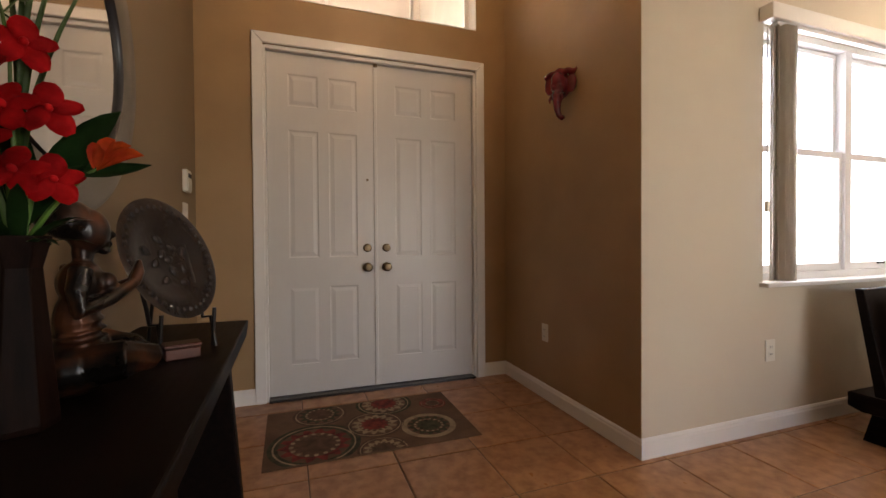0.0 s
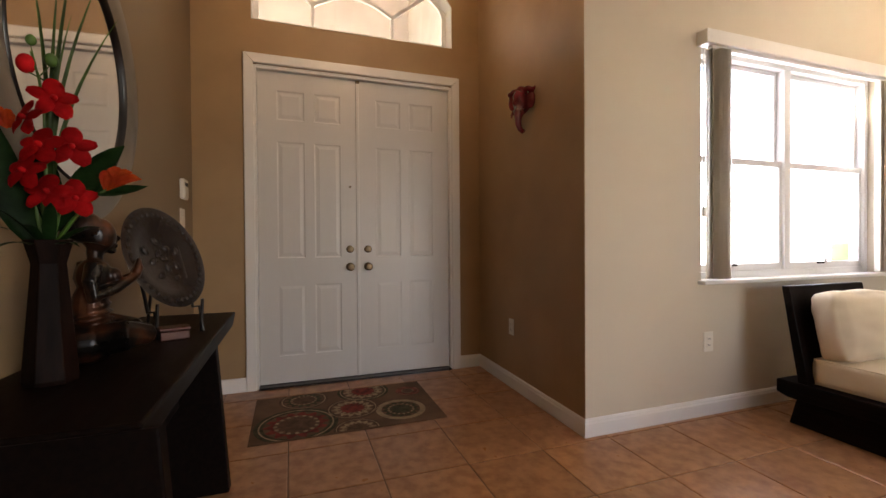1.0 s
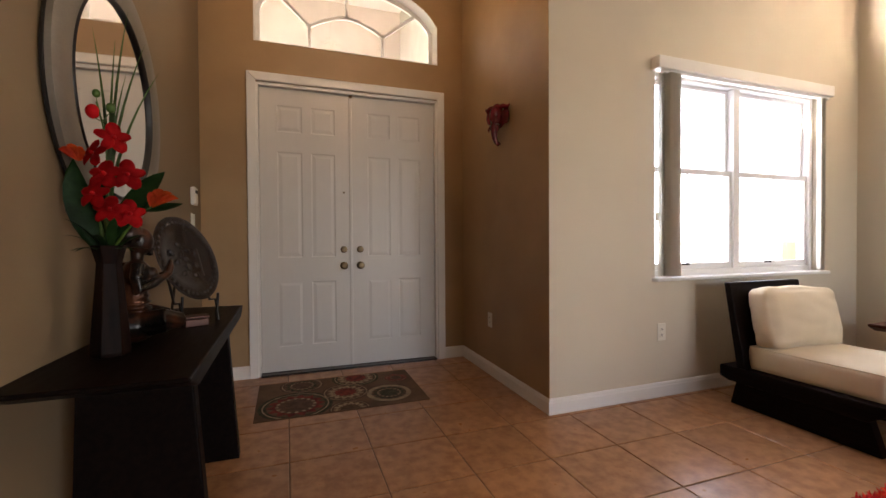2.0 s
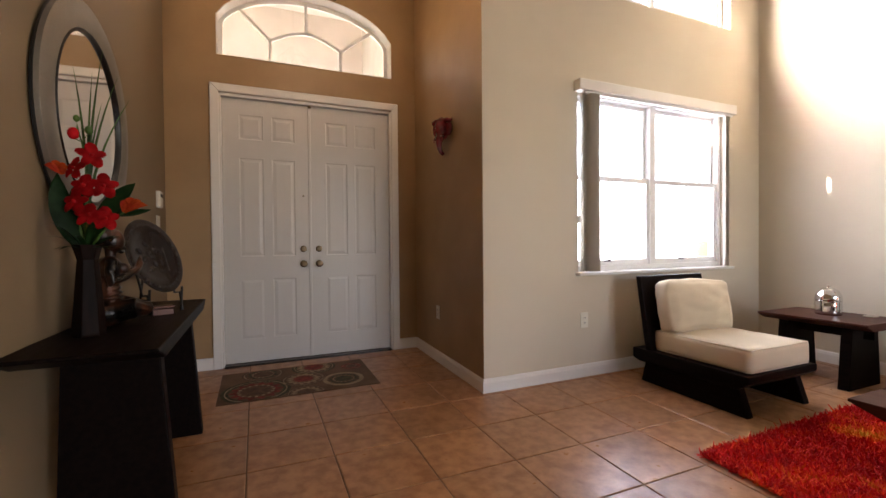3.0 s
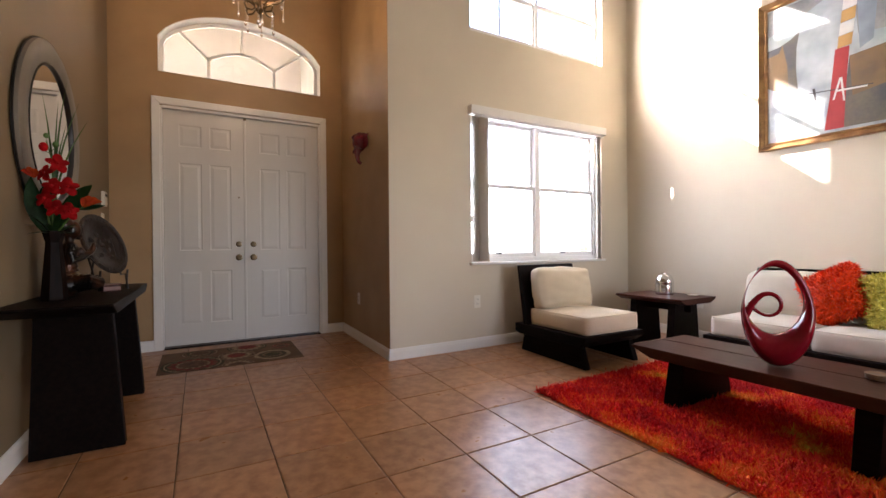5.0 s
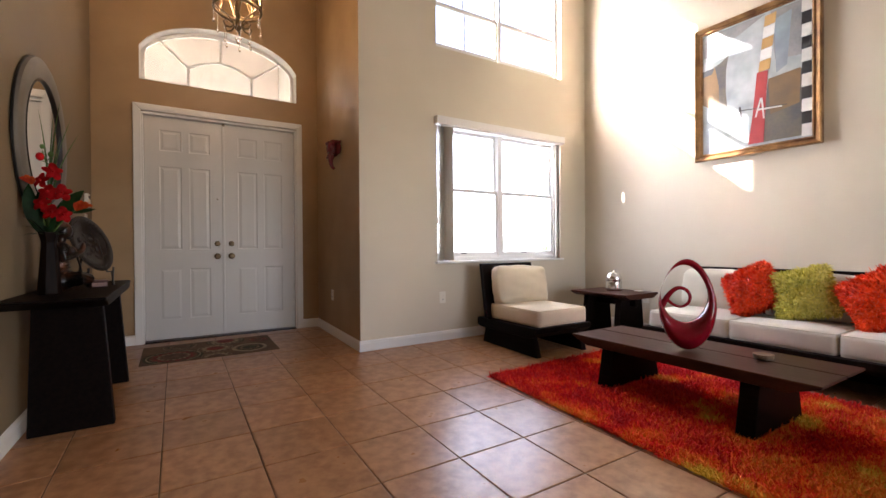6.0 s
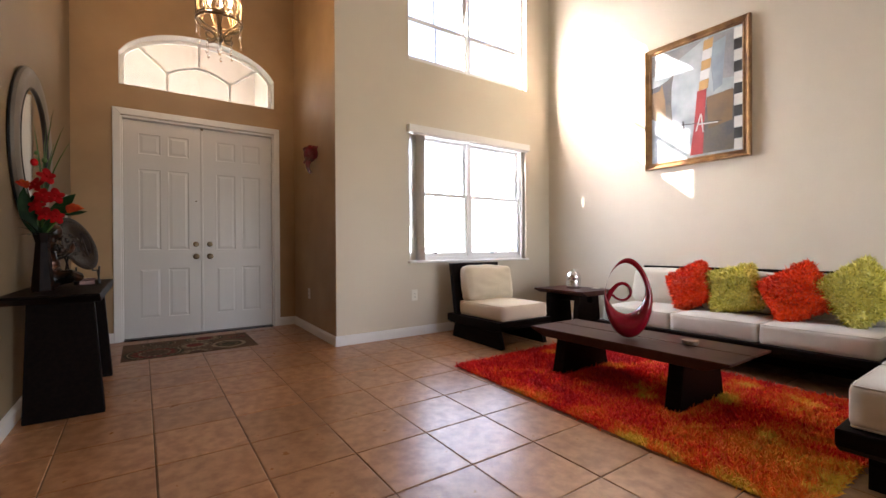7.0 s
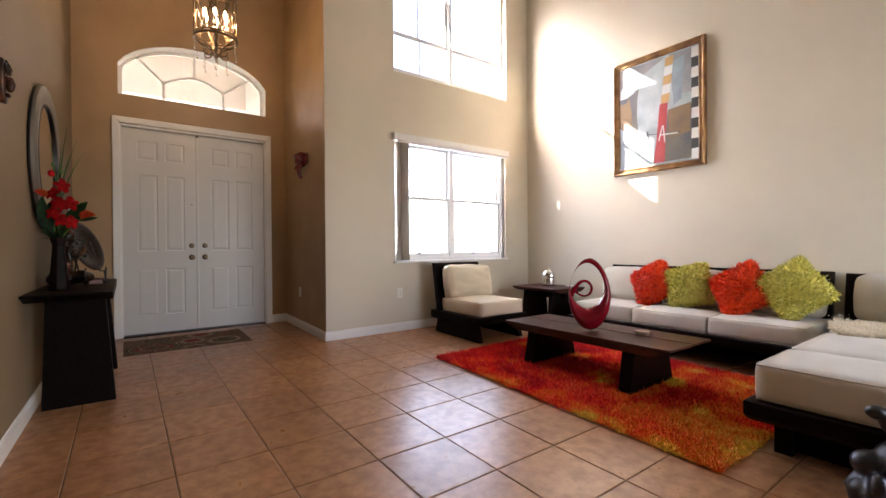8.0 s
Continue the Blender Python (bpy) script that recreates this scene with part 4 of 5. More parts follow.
strand(HX, HY, 2.79, 6, 0.016)
bm = bmesh.new()
for i in range(34):
    pts = [(HX + (0.012 * math.cos(a) if i % 2 else 0), HY + (0 if i % 2 else 0.012 * math.cos(a)), 3.6 + 0.04 * i + 0.028 * math.sin(a)) for a in [k * math.tau / 8 for k in range(9)]]
    tube(bm, pts, 0.003, 5)
part("chain", bm, BRASS, ch, smooth=60)
for k in range(8):
    a = k * math.tau / 8 + 0.2
    bm = bmesh.new()
    tube(bm, [(HX + 0.178 * math.cos(a), HY + 0.178 * math.sin(a), 3.43), (HX + 0.08 * math.cos(a), HY + 0.08 * math.sin(a), 3.53), (HX, HY, 3.59)], 0.005, 6)
    part("top_arm", bm, BRASS, ch, smooth=60)
    strand(HX + 0.192 * math.cos(a), HY + 0.192 * math.sin(a), 3.41, 8)
bm = bmesh.new()
lathe(bm, [(0.001, -0.05), (0.03, -0.045), (0.065, -0.015), (0.07, 0.0), (0.001, 0.0)], (HX, HY, TOP), 20)
part("ceiling_rose", bm, BRASS, ch, smooth=40)


# ---- lounge furniture ----
def box_cushion(size, m, mat, parent, seed, round_=0.026, crown=0.014, name="seat_cushion", label=""):
    """A boxed cushion with a corded seam along its upper and lower edges."""
    cushion = part(name, moved(soft(size, round_, crown, 14, seed=seed), m), mat, parent, label, smooth=70)
    thin = size.index(min(size))
    a, b = (thin + 1) % 3, (thin + 2) % 3
    corner, off = round_ * 0.72, round_ * 0.28
    for s in (-1, 1):
        pts = []
        for k, (sa, sb) in enumerate(((1, 1), (-1, 1), (-1, -1), (1, -1))):
            for i in range(5):
                q = (k + i / 4) * math.pi / 2
                p = Vector((0, 0, 0))
                p[a] = sa * (size[a] / 2 - off - corner) + corner * math.cos(q)
                p[b] = sb * (size[b] / 2 - off - corner) + corner * math.sin(q)
                p[thin] = s * (size[thin] / 2 - off)
                p += p.normalized() * (noise.noise(p * 9 + Vector((seed, seed * 2, 0))) * 0.004)
                pts.append(p)
        bm = bmesh.new()
        tube(bm, pts + pts[:1], 0.0042, 6)
        part("piping", moved(bm, m), mat, cushion, smooth=60)
    return cushion


def lounge_chair():
    ob = thing("lounge_chair", (3.05, 0.85, 0), "armless dark wood lounge chair with cream cushions below the window", "chair")
    x0, x1 = 2.665, 3.385
    bm = bmesh.new()
    prism(bm, [(0.43, 0.28), (1.30, 0.28), (1.30, 0.205), (1.24, 0.185), (0.50, 0.185), (0.43, 0.235)], "x", x0, x1)
    part("platform", bevel(bm, 0.006), WOOD, ob)
    for a, b in ((x0 + 0.035, x0 + 0.095), (x1 - 0.095, x1 - 0.035)):
        bm = bmesh.new()
        prism(bm, [(0.455, fz(3, 0.455)), (1.25, fz(3, 1.25)), (1.21, 0.186), (0.51, 0.186)], "x", a, b)
        part("leg", bevel(bm, 0.005), WOOD, ob)
    part("rear_panel", boxed(x0 + 0.096, x1 - 0.096, 1.12, 1.165, 0.02, 0.186, 0.004), WOOD, ob)
    bm = bmesh.new()
    prism(bm, [(1.13, 0.281), (1.185, 0.281), (1.275, 0.835), (1.235, 0.835)], "x", x0 + 0.005, x1 - 0.02)
    part("backrest", bevel(bm, 0.005), WOOD, ob)
    box_cushion((0.63, 0.70, 0.15), Matrix.Translation((3.035, 0.80, 0.357)), CREAM, ob, 1)
    bm = soft((0.62, 0.15, 0.37), 0.036, 0.05, 18, seed=2)
    for v in bm.verts:
        v.co.y += 0.010 * noise.noise(Vector((v.co.x * 7, v.co.z * 16, 4)))
        v.co.z += 0.012 * noise.noise(Vector((v.co.x * 6, 2, v.co.z * 4)))
    part("back_cushion", moved(bm, pose(3.045, 1.06, 0.61, -12, 2, -3)), CREAM, ob, "plump cream back cushion", smooth=70)


lounge_chair()

# side table in the corner, with a chrome jar
st = thing("side_table", (4.06, 0.69, 0), "dark wood side table with slanted edges in the corner", "side table")
bm = bmesh.new()
prism(bm, [(3.785, 0.517), (4.335, 0.517), (4.335, 0.500), (4.25, 0.462), (3.87, 0.462), (3.785, 0.500)], "y", 0.335, 1.045)
part("tabletop", bevel(bm, 0.005), WOODTOP, st)
for a, b in ((0.46, 0.53), (0.87, 0.94)):
    bm = bmesh.new()
    prism(bm, [(3.84, fz(4, a)), (4.28, fz(4, a)), (4.235, 0.461), (3.885, 0.461)], "y", a, b)
    part("leg", bevel(bm, 0.005), WOOD, st)
part("stretcher", boxed(4.03, 4.09, 0.40, 1.0, 0.375, 0.455, 0.004), WOOD, st)
jar = thing("chrome_jar", (4.09, 0.70, 0.517), "mirror-bright ribbed chrome jar with domed lid", "jar")
bm = bmesh.new()
lathe(bm, [(1.28 * a, 1.22 * b) for a, b in [(0.001, 0), (0.062, 0), (0.068, 0.01), (0.064, 0.022), (0.068, 0.034), (0.064, 0.046), (0.068, 0.058), (0.064, 0.07), (0.066, 0.09), (0.001, 0.09)]], (4.09, 0.70, 0.5175), 32)
body = part("body", bm, CHROME, jar, smooth=60)
bm = bmesh.new()
lathe(bm, [(1.28 * a, 1.22 * b) for a, b in [(0.064, 0.091), (0.067, 0.10), (0.064, 0.125), (0.05, 0.155), (0.026, 0.172), (0.012, 0.175), (0.012, 0.184), (0.001, 0.186)]], (4.09, 0.70, 0.5175), 32)
part("lid", bm, CHROME, jar, smooth=60)
coaster = tagged(part("coaster", boxed(4.21, 4.28, 0.47, 0.54, 0.518, 0.526, 0.003), PLASTIC), "small white coaster on the side table", "coaster")


# sectional sofa: straight part along the wall
def sofa():
    ob = thing("sofa", (4.1, -0.97, 0), "long dark wood sofa with oatmeal seat and back cushions", "sofa")
    bm = bmesh.new()
    prism(bm, [(3.70, 0.262), (4.52, 0.262), (4.52, 0.19), (3.76, 0.175), (3.70, 0.215)], "y", -2.045, 0.10)
    part("platform", bevel(bm, 0.006), WOOD, ob)
    for a, b in ((-0.10, -0.02), (-1.90, -1.82)):
        bm = bmesh.new()
        prism(bm, [(3.98, fz(4.2, a)), (4.50, fz(4.2, a)), (4.50, 0.188), (3.94, 0.18)], "y", a, b)
        part("leg", bm, WOOD, ob)
    part("rear_panel", boxed(4.30, 4.34, -1.82, -0.10, -0.01, 0.19, 0.003), WOOD, ob)
    bm = bmesh.new()
    prism(bm, [(4.40, 0.263), (4.45, 0.263), (4.53, 0.80), (4.495, 0.80)], "y", -1.985, 0.055)
    part("backrest", bevel(bm, 0.005), WOOD, ob)
    for i in range(3):
        y = 0.07 - 0.685 * (i + 0.5)
        box_cushion((0.68, 0.678, 0.155), Matrix.Translation((4.085, y, 0.337)), CLOTH, ob, 3 + i, 0.03, 0.018)
        part("back_cushion", moved(soft((0.17, 0.64, 0.36), 0.06, 0.03, 12, seed=8 + i), pose(4.335, y, 0.595, 0, 9, 0)), CLOTH, ob, smooth=70)


sofa()


def chaise():
    ob = thing("chaise", (3.2, -2.6, 0), "dark wood chaise section with oatmeal cushions joining the sofa", "chaise")
    bm = bmesh.new()
    prism(bm, [(2.195, 0.262), (4.52, 0.262), (4.52, 0.19), (2.255, 0.155), (2.195, 0.195)], "y", -3.02, -2.115)
    part("platform", bevel(bm, 0.006), WOOD, ob)
    for a, b in ((-2.25, -2.17), (-2.96, -2.88)):
        bm = bmesh.new()
        prism(bm, [(2.44, fz(3, a)), (4.40, fz(3, a)), (4.40, 0.18), (2.45, 0.165)], "y", a, b)
        part("side_panel", bevel(bm, 0.005), WOOD, ob)
    part("front_panel", boxed(2.52, 2.57, -2.878, -2.252, -0.045, 0.165, 0.003), WOOD, ob)
    for k, (a, b) in enumerate(((2.235, 2.765), (2.77, 3.53), (3.535, 4.38))):
        box_cushion((b - a, 0.85, 0.185), Matrix.Translation(((a + b) / 2, -2.57, 0.356)), CLOTH, ob, 14 + k, 0.032)
    bm = bmesh.new()
    prism(bm, [(4.40, 0.263), (4.45, 0.263), (4.53, 0.79), (4.495, 0.79)], "y", -3.02, -2.055)
    part("backrest", bevel(bm, 0.005), WOOD, ob)
    part("back_cushion", moved(soft((0.17, 0.80, 0.36), 0.06, 0.03, 12, seed=19), pose(4.325, -2.55, 0.615, 0, 9, 0)), CLOTH, ob, smooth=70)


chaise()


# ---- shaggy things ----
def tufts(name, roots, ways, length, width, mat, parent, rng, curl=0.6):
    """Short flat ribbons, each bent once, joined in one mesh."""
    n = len(roots)
    side = np.cross(ways, rng.normal(size=(n, 3)))
    side /= np.linalg.norm(side, axis=1)[:, None] + 1e-9
    bend = rng.normal(size=(n, 3)) * curl
    L = (length * rng.uniform(0.6, 1.25, n))[:, None]
    W = (width * rng.uniform(0.6, 1.3, n))[:, None]
    mid = roots + ways * L * 0.5 + bend * L * 0.18
    tip = roots + ways * L * 0.9 + bend * L * 0.55
    verts = np.stack([roots - side * W, roots + side * W, mid - side * W, mid + side * W, tip - side * W * 0.45, tip + side * W * 0.45], 1).reshape(-1, 3)
    base = (np.arange(n) * 6)[:, None]
    faces = np.concatenate([base + np.array([[0, 1, 3, 2]]), base + np.array([[2, 3, 5, 4]])], 1).reshape(-1, 4)
    data = bpy.data.meshes.new(name)
    data.from_pydata(verts.tolist(), [], faces.tolist())
    data.materials.append(mat)
    ob = new(name, data)
    ob.parent = parent
    ob.matrix_parent_inverse = WORLD[parent].inverted()
    WORLD[ob] = Matrix()
    return tagged(ob, kind="stuff")


def shag(name, dark, light, rough=0.5):
    m = bpy.data.materials.new(name)
    m.use_nodes = True
    n, link = m.node_tree.nodes, m.node_tree.links.new
    p = n["Principled BSDF"]
    geo, mix, nz, co = n.new("ShaderNodeNewGeometry"), n.new("ShaderNodeMix"), n.new("ShaderNodeTexNoise"), n.new("ShaderNodeTexCoord")
    mix.data_type = "RGBA"
    mix.inputs[6].default_value, mix.inputs[7].default_value = (*dark, 1), (*light, 1)
    link(geo.outputs["Random Per Island"], mix.inputs[0])
    nz.inputs["Scale"].default_value = 60
    link(co.outputs["Object"], nz.inputs[0])
    hs, mr = n.new("ShaderNodeHueSaturation"), n.new("ShaderNodeMapRange")
    mr.inputs[3].default_value, mr.inputs[4].default_value = 0.8, 1.2
    link(nz.outputs[0], mr.inputs[0]), link(mr.outputs[0], hs.inputs["Value"])
    link(mix.outputs[2], hs.inputs["Color"]), link(hs.outputs[0], p.inputs["Base Color"])
    p.inputs["Roughness"].default_value = rough
    return m


REDSHAG = shag("red_ribbon", (0.70, 0.022, 0.005), (0.95, 0.12, 0.016), 0.3)
LIMESHAG = shag("lime_ribbon", (0.46, 0.42, 0.03), (0.90, 0.82, 0.24), 0.3)


def throw_pillow(m, half, thick, mat, label, seed):
    rng = np.random.default_rng(seed)
    ob = thing("throw_pillow", m.translation, label, "pillow", "shaggy pillows on the sofa")
    bm = soft((half * 2, half * 2, thick), thick * 0.12, 0.0, 12, seed=seed)
    for v in bm.verts:
        a, b = min(1, abs(v.co.x) / half), min(1, abs(v.co.y) / half)
        v.co.z *= 0.16 + 0.95 * ((1 - a ** 2.6) * (1 - b ** 2.6)) ** 0.45
        v.co.x *= 1 - 0.05 * (1 - b ** 2) * a
        v.co.y *= 1 - 0.05 * (1 - a ** 2) * b
    moved(bm, m)
    bmesh.ops.recalc_face_normals(bm, faces=bm.faces[:])
    bm.normal_update()
    fs = bm.faces[:]
    areas = np.array([f.calc_area() for f in fs])
    pick = rng.choice(len(fs), 5200, p=areas / areas.sum())
    roots, ways = np.zeros((5200, 3)), np.zeros((5200, 3))
    for i, k in enumerate(pick):
        vs = [v.co for v in fs[k].verts]
        a, b = rng.random(2)
        roots[i] = (vs[0] * (1 - a) + vs[1] * a) * (1 - b) + (vs[3] * (1 - a) + vs[2] * a) * b
        ways[i] = fs[k].normal
    part("cover", bm, mat, ob, smooth=70)
    tufts("ribbon_shag", roots, ways, 0.024, 0.0044, mat, ob, rng, 0.65)


def leaning(x, y, z, spin, lean, yaw):
    """A square pillow that stands on a corner or edge and leans back against the cushions behind it."""
    return pose(x, y, z, 0, 0, yaw) @ pose(0, 0, 0, 0, -90 + lean, 0) @ pose(0, 0, 0, 0, 0, spin)


throw_pillow(leaning(4.12, -0.635, 0.635, 30, 20, -6), 0.188, 0.15, REDSHAG, "shaggy red-orange ribbon pillow leaning on the sofa", 1)
throw_pillow(leaning(4.13, -0.985, 0.632, 16, 20, 8), 0.19, 0.15, LIMESHAG, "shaggy lime green ribbon pillow leaning on the sofa", 2)
throw_pillow(leaning(4.08, -1.445, 0.635, 33, 22, -4), 0.198, 0.15, REDSHAG, "shaggy red-orange ribbon pillow tipped on its corner", 3)
throw_pillow(leaning(4.10, -1.815, 0.665, 38, 20, 10), 0.197, 0.16, LIMESHAG, "large shaggy lime green ribbon pillow tipped on its corner", 4)

FURSHAG = shag("sheepskin_wool", (0.74, 0.63, 0.45), (0.86, 0.78, 0.62), 0.9)


def fleece(name, m, size, label, count, category):
    rng = np.random.default_rng(7)
    ob = thing(name, m.translation, label, category)
    bm = soft(size, min(size) * 0.45, min(size) * 0.2, 8, seed=5)
    for v in bm.verts:
        w = 1 + 0.18 * noise.noise(Vector((v.co.x * 6, v.co.y * 6, 3)))
        v.co.x, v.co.y = v.co.x * w, v.co.y * w
    moved(bm, m)
    bmesh.ops.recalc_face_normals(bm, faces=bm.faces[:])
    bm.normal_update()
    fs = bm.faces[:]
    pick = rng.choice(len(fs), count)
    roots = np.array([fs[k].calc_center_median() + Vector(rng.normal(size=3) * 0.022 * (1 - np.abs(np.array(fs[k].normal)))) for k in pick])
    ways = np.array([fs[k].normal for k in pick])
    part("hide", bm, FUR, ob, smooth=70)
    tufts("wool", roots, ways, 0.009, 0.0018, FURSHAG, ob, rng, 1.0)


fleece("sheepskin", pose(3.72, -2.44, 0.462, 0, 0, 15), (0.52, 0.58, 0.03), "cream sheepskin throw spread over the chaise", 14000, "throw")
fleece("fleece_pillow", leaning(4.12, -2.62, 0.62, 10, 28, 0), (0.34, 0.34, 0.13), "fluffy cream sheepskin pillow", 6000, "pillow")

# shag rug
rug = thing("shag_rug", (2.8, -0.95, 0), "long-pile shag rug, red running into orange with yellow flecks", "rug")
RC = [Vector((2.03, 0.285, 0)), Vector((3.66, 0.30, 0)), Vector((3.70, -2.14, 0)), Vector((1.97, -2.10, 0))]
bm = bmesh.new()
RM = sum(RC, Vector((0, 0, 0))) / 4
prism(bm, [(p.x - math.copysign(0.016, p.x - RM.x), p.y - math.copysign(0.016, p.y - RM.y)) for p in RC], "z", 0.0008, 0.010)
RUGM = bpy.data.materials.new("rug_pile")
RUGM.use_nodes = True
n, link = RUGM.node_tree.nodes, RUGM.node_tree.links.new
co, sep, nz, nz2, geo = n.new("ShaderNodeTexCoord"), n.new("ShaderNodeSeparateXYZ"), n.new("ShaderNodeTexNoise"), n.new("ShaderNodeTexNoise"), n.new("ShaderNodeNewGeometry")
link(co.outputs["Object"], sep.inputs[0])
nz.inputs["Scale"].default_value, nz.inputs["Detail"].default_value, nz.inputs["Distortion"].default_value = 1.7, 3, 1.2
nz2.inputs["Scale"].default_value, nz2.inputs["Detail"].default_value = 2.8, 5
link(co.outputs["Object"], nz.inputs[0]), link(co.outputs["Object"], nz2.inputs[0])


def calc(op, a, b, c=None):
    k = n.new("ShaderNodeMath")
    k.operation = op
    for i, v in enumerate((a, b, c)):
        if v is None:
            continue
        if isinstance(v, (int, float)):
            k.inputs[i].default_value = v
        else:
            link(v, k.inputs[i])
    return k.outputs[0]


# red towards the window, orange towards the chaise, paler along the long near edge
drift = calc("MULTIPLY_ADD", sep.outputs[1], -0.22, 0.10)
edge_ = calc("MULTIPLY_ADD", sep.outputs[0], -0.12, 0.30)
tone = calc("ADD", calc("ADD", drift, edge_), calc("MULTIPLY_ADD", nz.outputs[0], 1.6, -0.79))
tone = calc("ADD", tone, calc("MULTIPLY_ADD", geo.outputs["Random Per Island"], 0.38, -0.19))
ramp = n.new("ShaderNodeValToRGB")
el = ramp.color_ramp.elements
el[0].position, el[0].color = 0.0, (0.52, 0.005, 0.010, 1)
el[1].position, el[1].color = 1.0, (0.88, 0.60, 0.06, 1)
for pos, c in ((0.20, (0.74, 0.010, 0.010, 1)), (0.38, (0.86, 0.06, 0.010, 1)), (0.55, (0.90, 0.19, 0.014, 1)), (0.80, (0.90, 0.34, 0.03, 1))):
    e = el.new(pos)
    e.color = c
tone = calc("ADD", tone, calc("MULTIPLY", calc("MAXIMUM", calc("SUBTRACT", nz2.outputs[0], 0.55), 0.0), 4.5))
link(tone, ramp.inputs[0]), link(ramp.outputs[0], n["Principled BSDF"].inputs["Base Color"])
n["Principled BSDF"].inputs["Roughness"].default_value = 0.75
part("backing", moved(bm, FALL), RUGM, rug)
rng = np.random.default_rng(11)
COUNT = 140000
u, v = rng.random(COUNT), rng.random(COUNT)
c = [np.array(p) for p in RC]
roots = (c[0] * (1 - u)[:, None] + c[1] * u[:, None]) * (1 - v)[:, None] + (c[3] * (1 - u)[:, None] + c[2] * u[:, None]) * v[:, None]
roots[:, 2] = 0.007 + fz(roots[:, 0], roots[:, 1])
ways = np.tile((0.0, 0.0, 1.0), (COUNT, 1)) + rng.normal(size=(COUNT, 3)) * 0.6
# the pile lies in clumps that lean together
ways[:, 0] += 0.75 * np.sin(31 * roots[:, 0] + 17 * roots[:, 1]) * np.cos(23 * roots[:, 1] - 9 * roots[:, 0])
ways[:, 1] += 0.75 * np.cos(27 * roots[:, 1] - 13 * roots[:, 0]) * np.sin(19 * roots[:, 0] + 8 * roots[:, 1])
ways[:, 2] = np.abs(ways[:, 2])
ways /= np.linalg.norm(ways, axis=1)[:, None]
tufts("pile", roots, ways, 0.022, 0.0040, RUGM, rug, rng, 0.8)

# ---- coffee table and what stands on it ----
RUGZ = 0.020
ct = thing("coffee_table", (2.8, -0.85, RUGZ), "low dark wood coffee table with a grooved plank top", "coffee table")
CZ = 0.355
for a, b in ((2.525, 2.838), (2.846, 3.115)):
    bm = bmesh.new()
    prism(bm, [(-1.60, CZ - 0.014), (-1.60, CZ), (-0.105, CZ), (-0.105, CZ - 0.014), (-0.24, CZ - 0.065), (-1.46, CZ - 0.065)], "x", a, b)
    part("top_plank", bevel(bm, 0.004), WOODTOP, ct)
for a, b in ((-1.315, -1.22), (-0.415, -0.32)):
    bm = bmesh.new()
    prism(bm, [(2.54, fz(2.8, a) + RUGZ), (3.14, fz(2.8, a) + RUGZ), (3.07, CZ - 0.066), (2.60, CZ - 0.066)], "y", a, b)
    part("leg", bevel(bm, 0.005), WOOD, ct)

# looped red vase
RV = Vector((2.72, -0.865, CZ))
bm = bmesh.new()
# the ring: an upright egg with an off-centre hole, thick below and thin above
ring_pts = []
N = 56
for i in range(N):
    a = -math.pi / 2 + math.tau * i / N
    s = math.sin(a)
    ox, oz = 0.163 * math.cos(a) * (1.0 - 0.14 * max(0, s)), 0.290 + 0.288 * s
    ix, iz = -0.018 + 0.130 * math.cos(a) * (1.0 - 0.16 * max(0, s)), 0.360 + 0.178 * s
    ring_pts.append((ox, oz, ix, iz))
rows = []
for ox, oz, ix, iz in ring_pts:
    mx, mz = (ox + ix) / 2, (oz + iz) / 2
    hx, hz = (ox - ix) / 2, (oz - iz) / 2
    half = math.hypot(hx, hz)
    thick = min(0.072, half * 0.95 + 0.006)
    rows.append([bm.verts.new((mx + hx * math.cos(b), thick * math.sin(b), mz + hz * math.cos(b))) for b in [k * math.tau / 16 for k in range(16)]])
for r_, s_ in zip(rows, rows[1:] + rows[:1]):
    for k in range(16):
        bm.faces.new((r_[k], r_[(k + 1) % 16], s_[(k + 1) % 16], s_[k]))
curl = [(-0.150, 0.240), (-0.130, 0.300), (-0.100, 0.355), (-0.062, 0.394), (-0.020, 0.396), (0.014, 0.366), (0.021, 0.325), (0.002, 0.286), (-0.035, 0.268), (-0.075, 0.280), (-0.106, 0.306), (-0.130, 0.345)]
tube(bm, [(x, 0, z) for x, z in curl], [0.02, 0.019, 0.017, 0.015, 0.013, 0.012, 0.011, 0.010, 0.009, 0.009, 0.010, 0.012], 12)
moved(bm, Matrix.Translation(RV) @ Euler((0, 0, radians(-56))).to_matrix().to_4x4())
ORN = part("looped_vase", bm, REDGLAZE, smooth=70)
tagged(ORN, "glossy dark red ceramic vase shaped as a curling loop", "vase")
ORN.modifiers.new("round", "SUBSURF").levels = 1
ORN.modifiers["round"].render_levels = 1
bowl = thing("small_dish", (2.865, -1.225, CZ), "small round tan lidded dish on the coffee table", "dish")
bm = bmesh.new()
lathe(bm, [(0.001, 0), (0.042, 0), (0.05, 0.008), (0.05, 0.022), (0.001, 0.022)], (2.865, -1.225, CZ + 0.0005), 28)
part("body", bm, DISH, bowl, smooth=40)
bm = bmesh.new()
lathe(bm, [(0.052, 0.023), (0.052, 0.030), (0.044, 0.032), (0.036, 0.029), (0.001, 0.029)], (2.865, -1.225, CZ + 0.0005), 28)
part("lid", bm, DISH, bowl, "paler rimmed lid", smooth=40)

# ---- painting ----
pic = thing("painting", (RIGHT_X, -0.435, 2.54), "abstract painting in a broad gilt and brown wooden frame", "painting")
PY0, PY1, PZ0, PZ1 = -0.975, 0.052, 1.860, 3.190
FX = RIGHT_X - 0.003


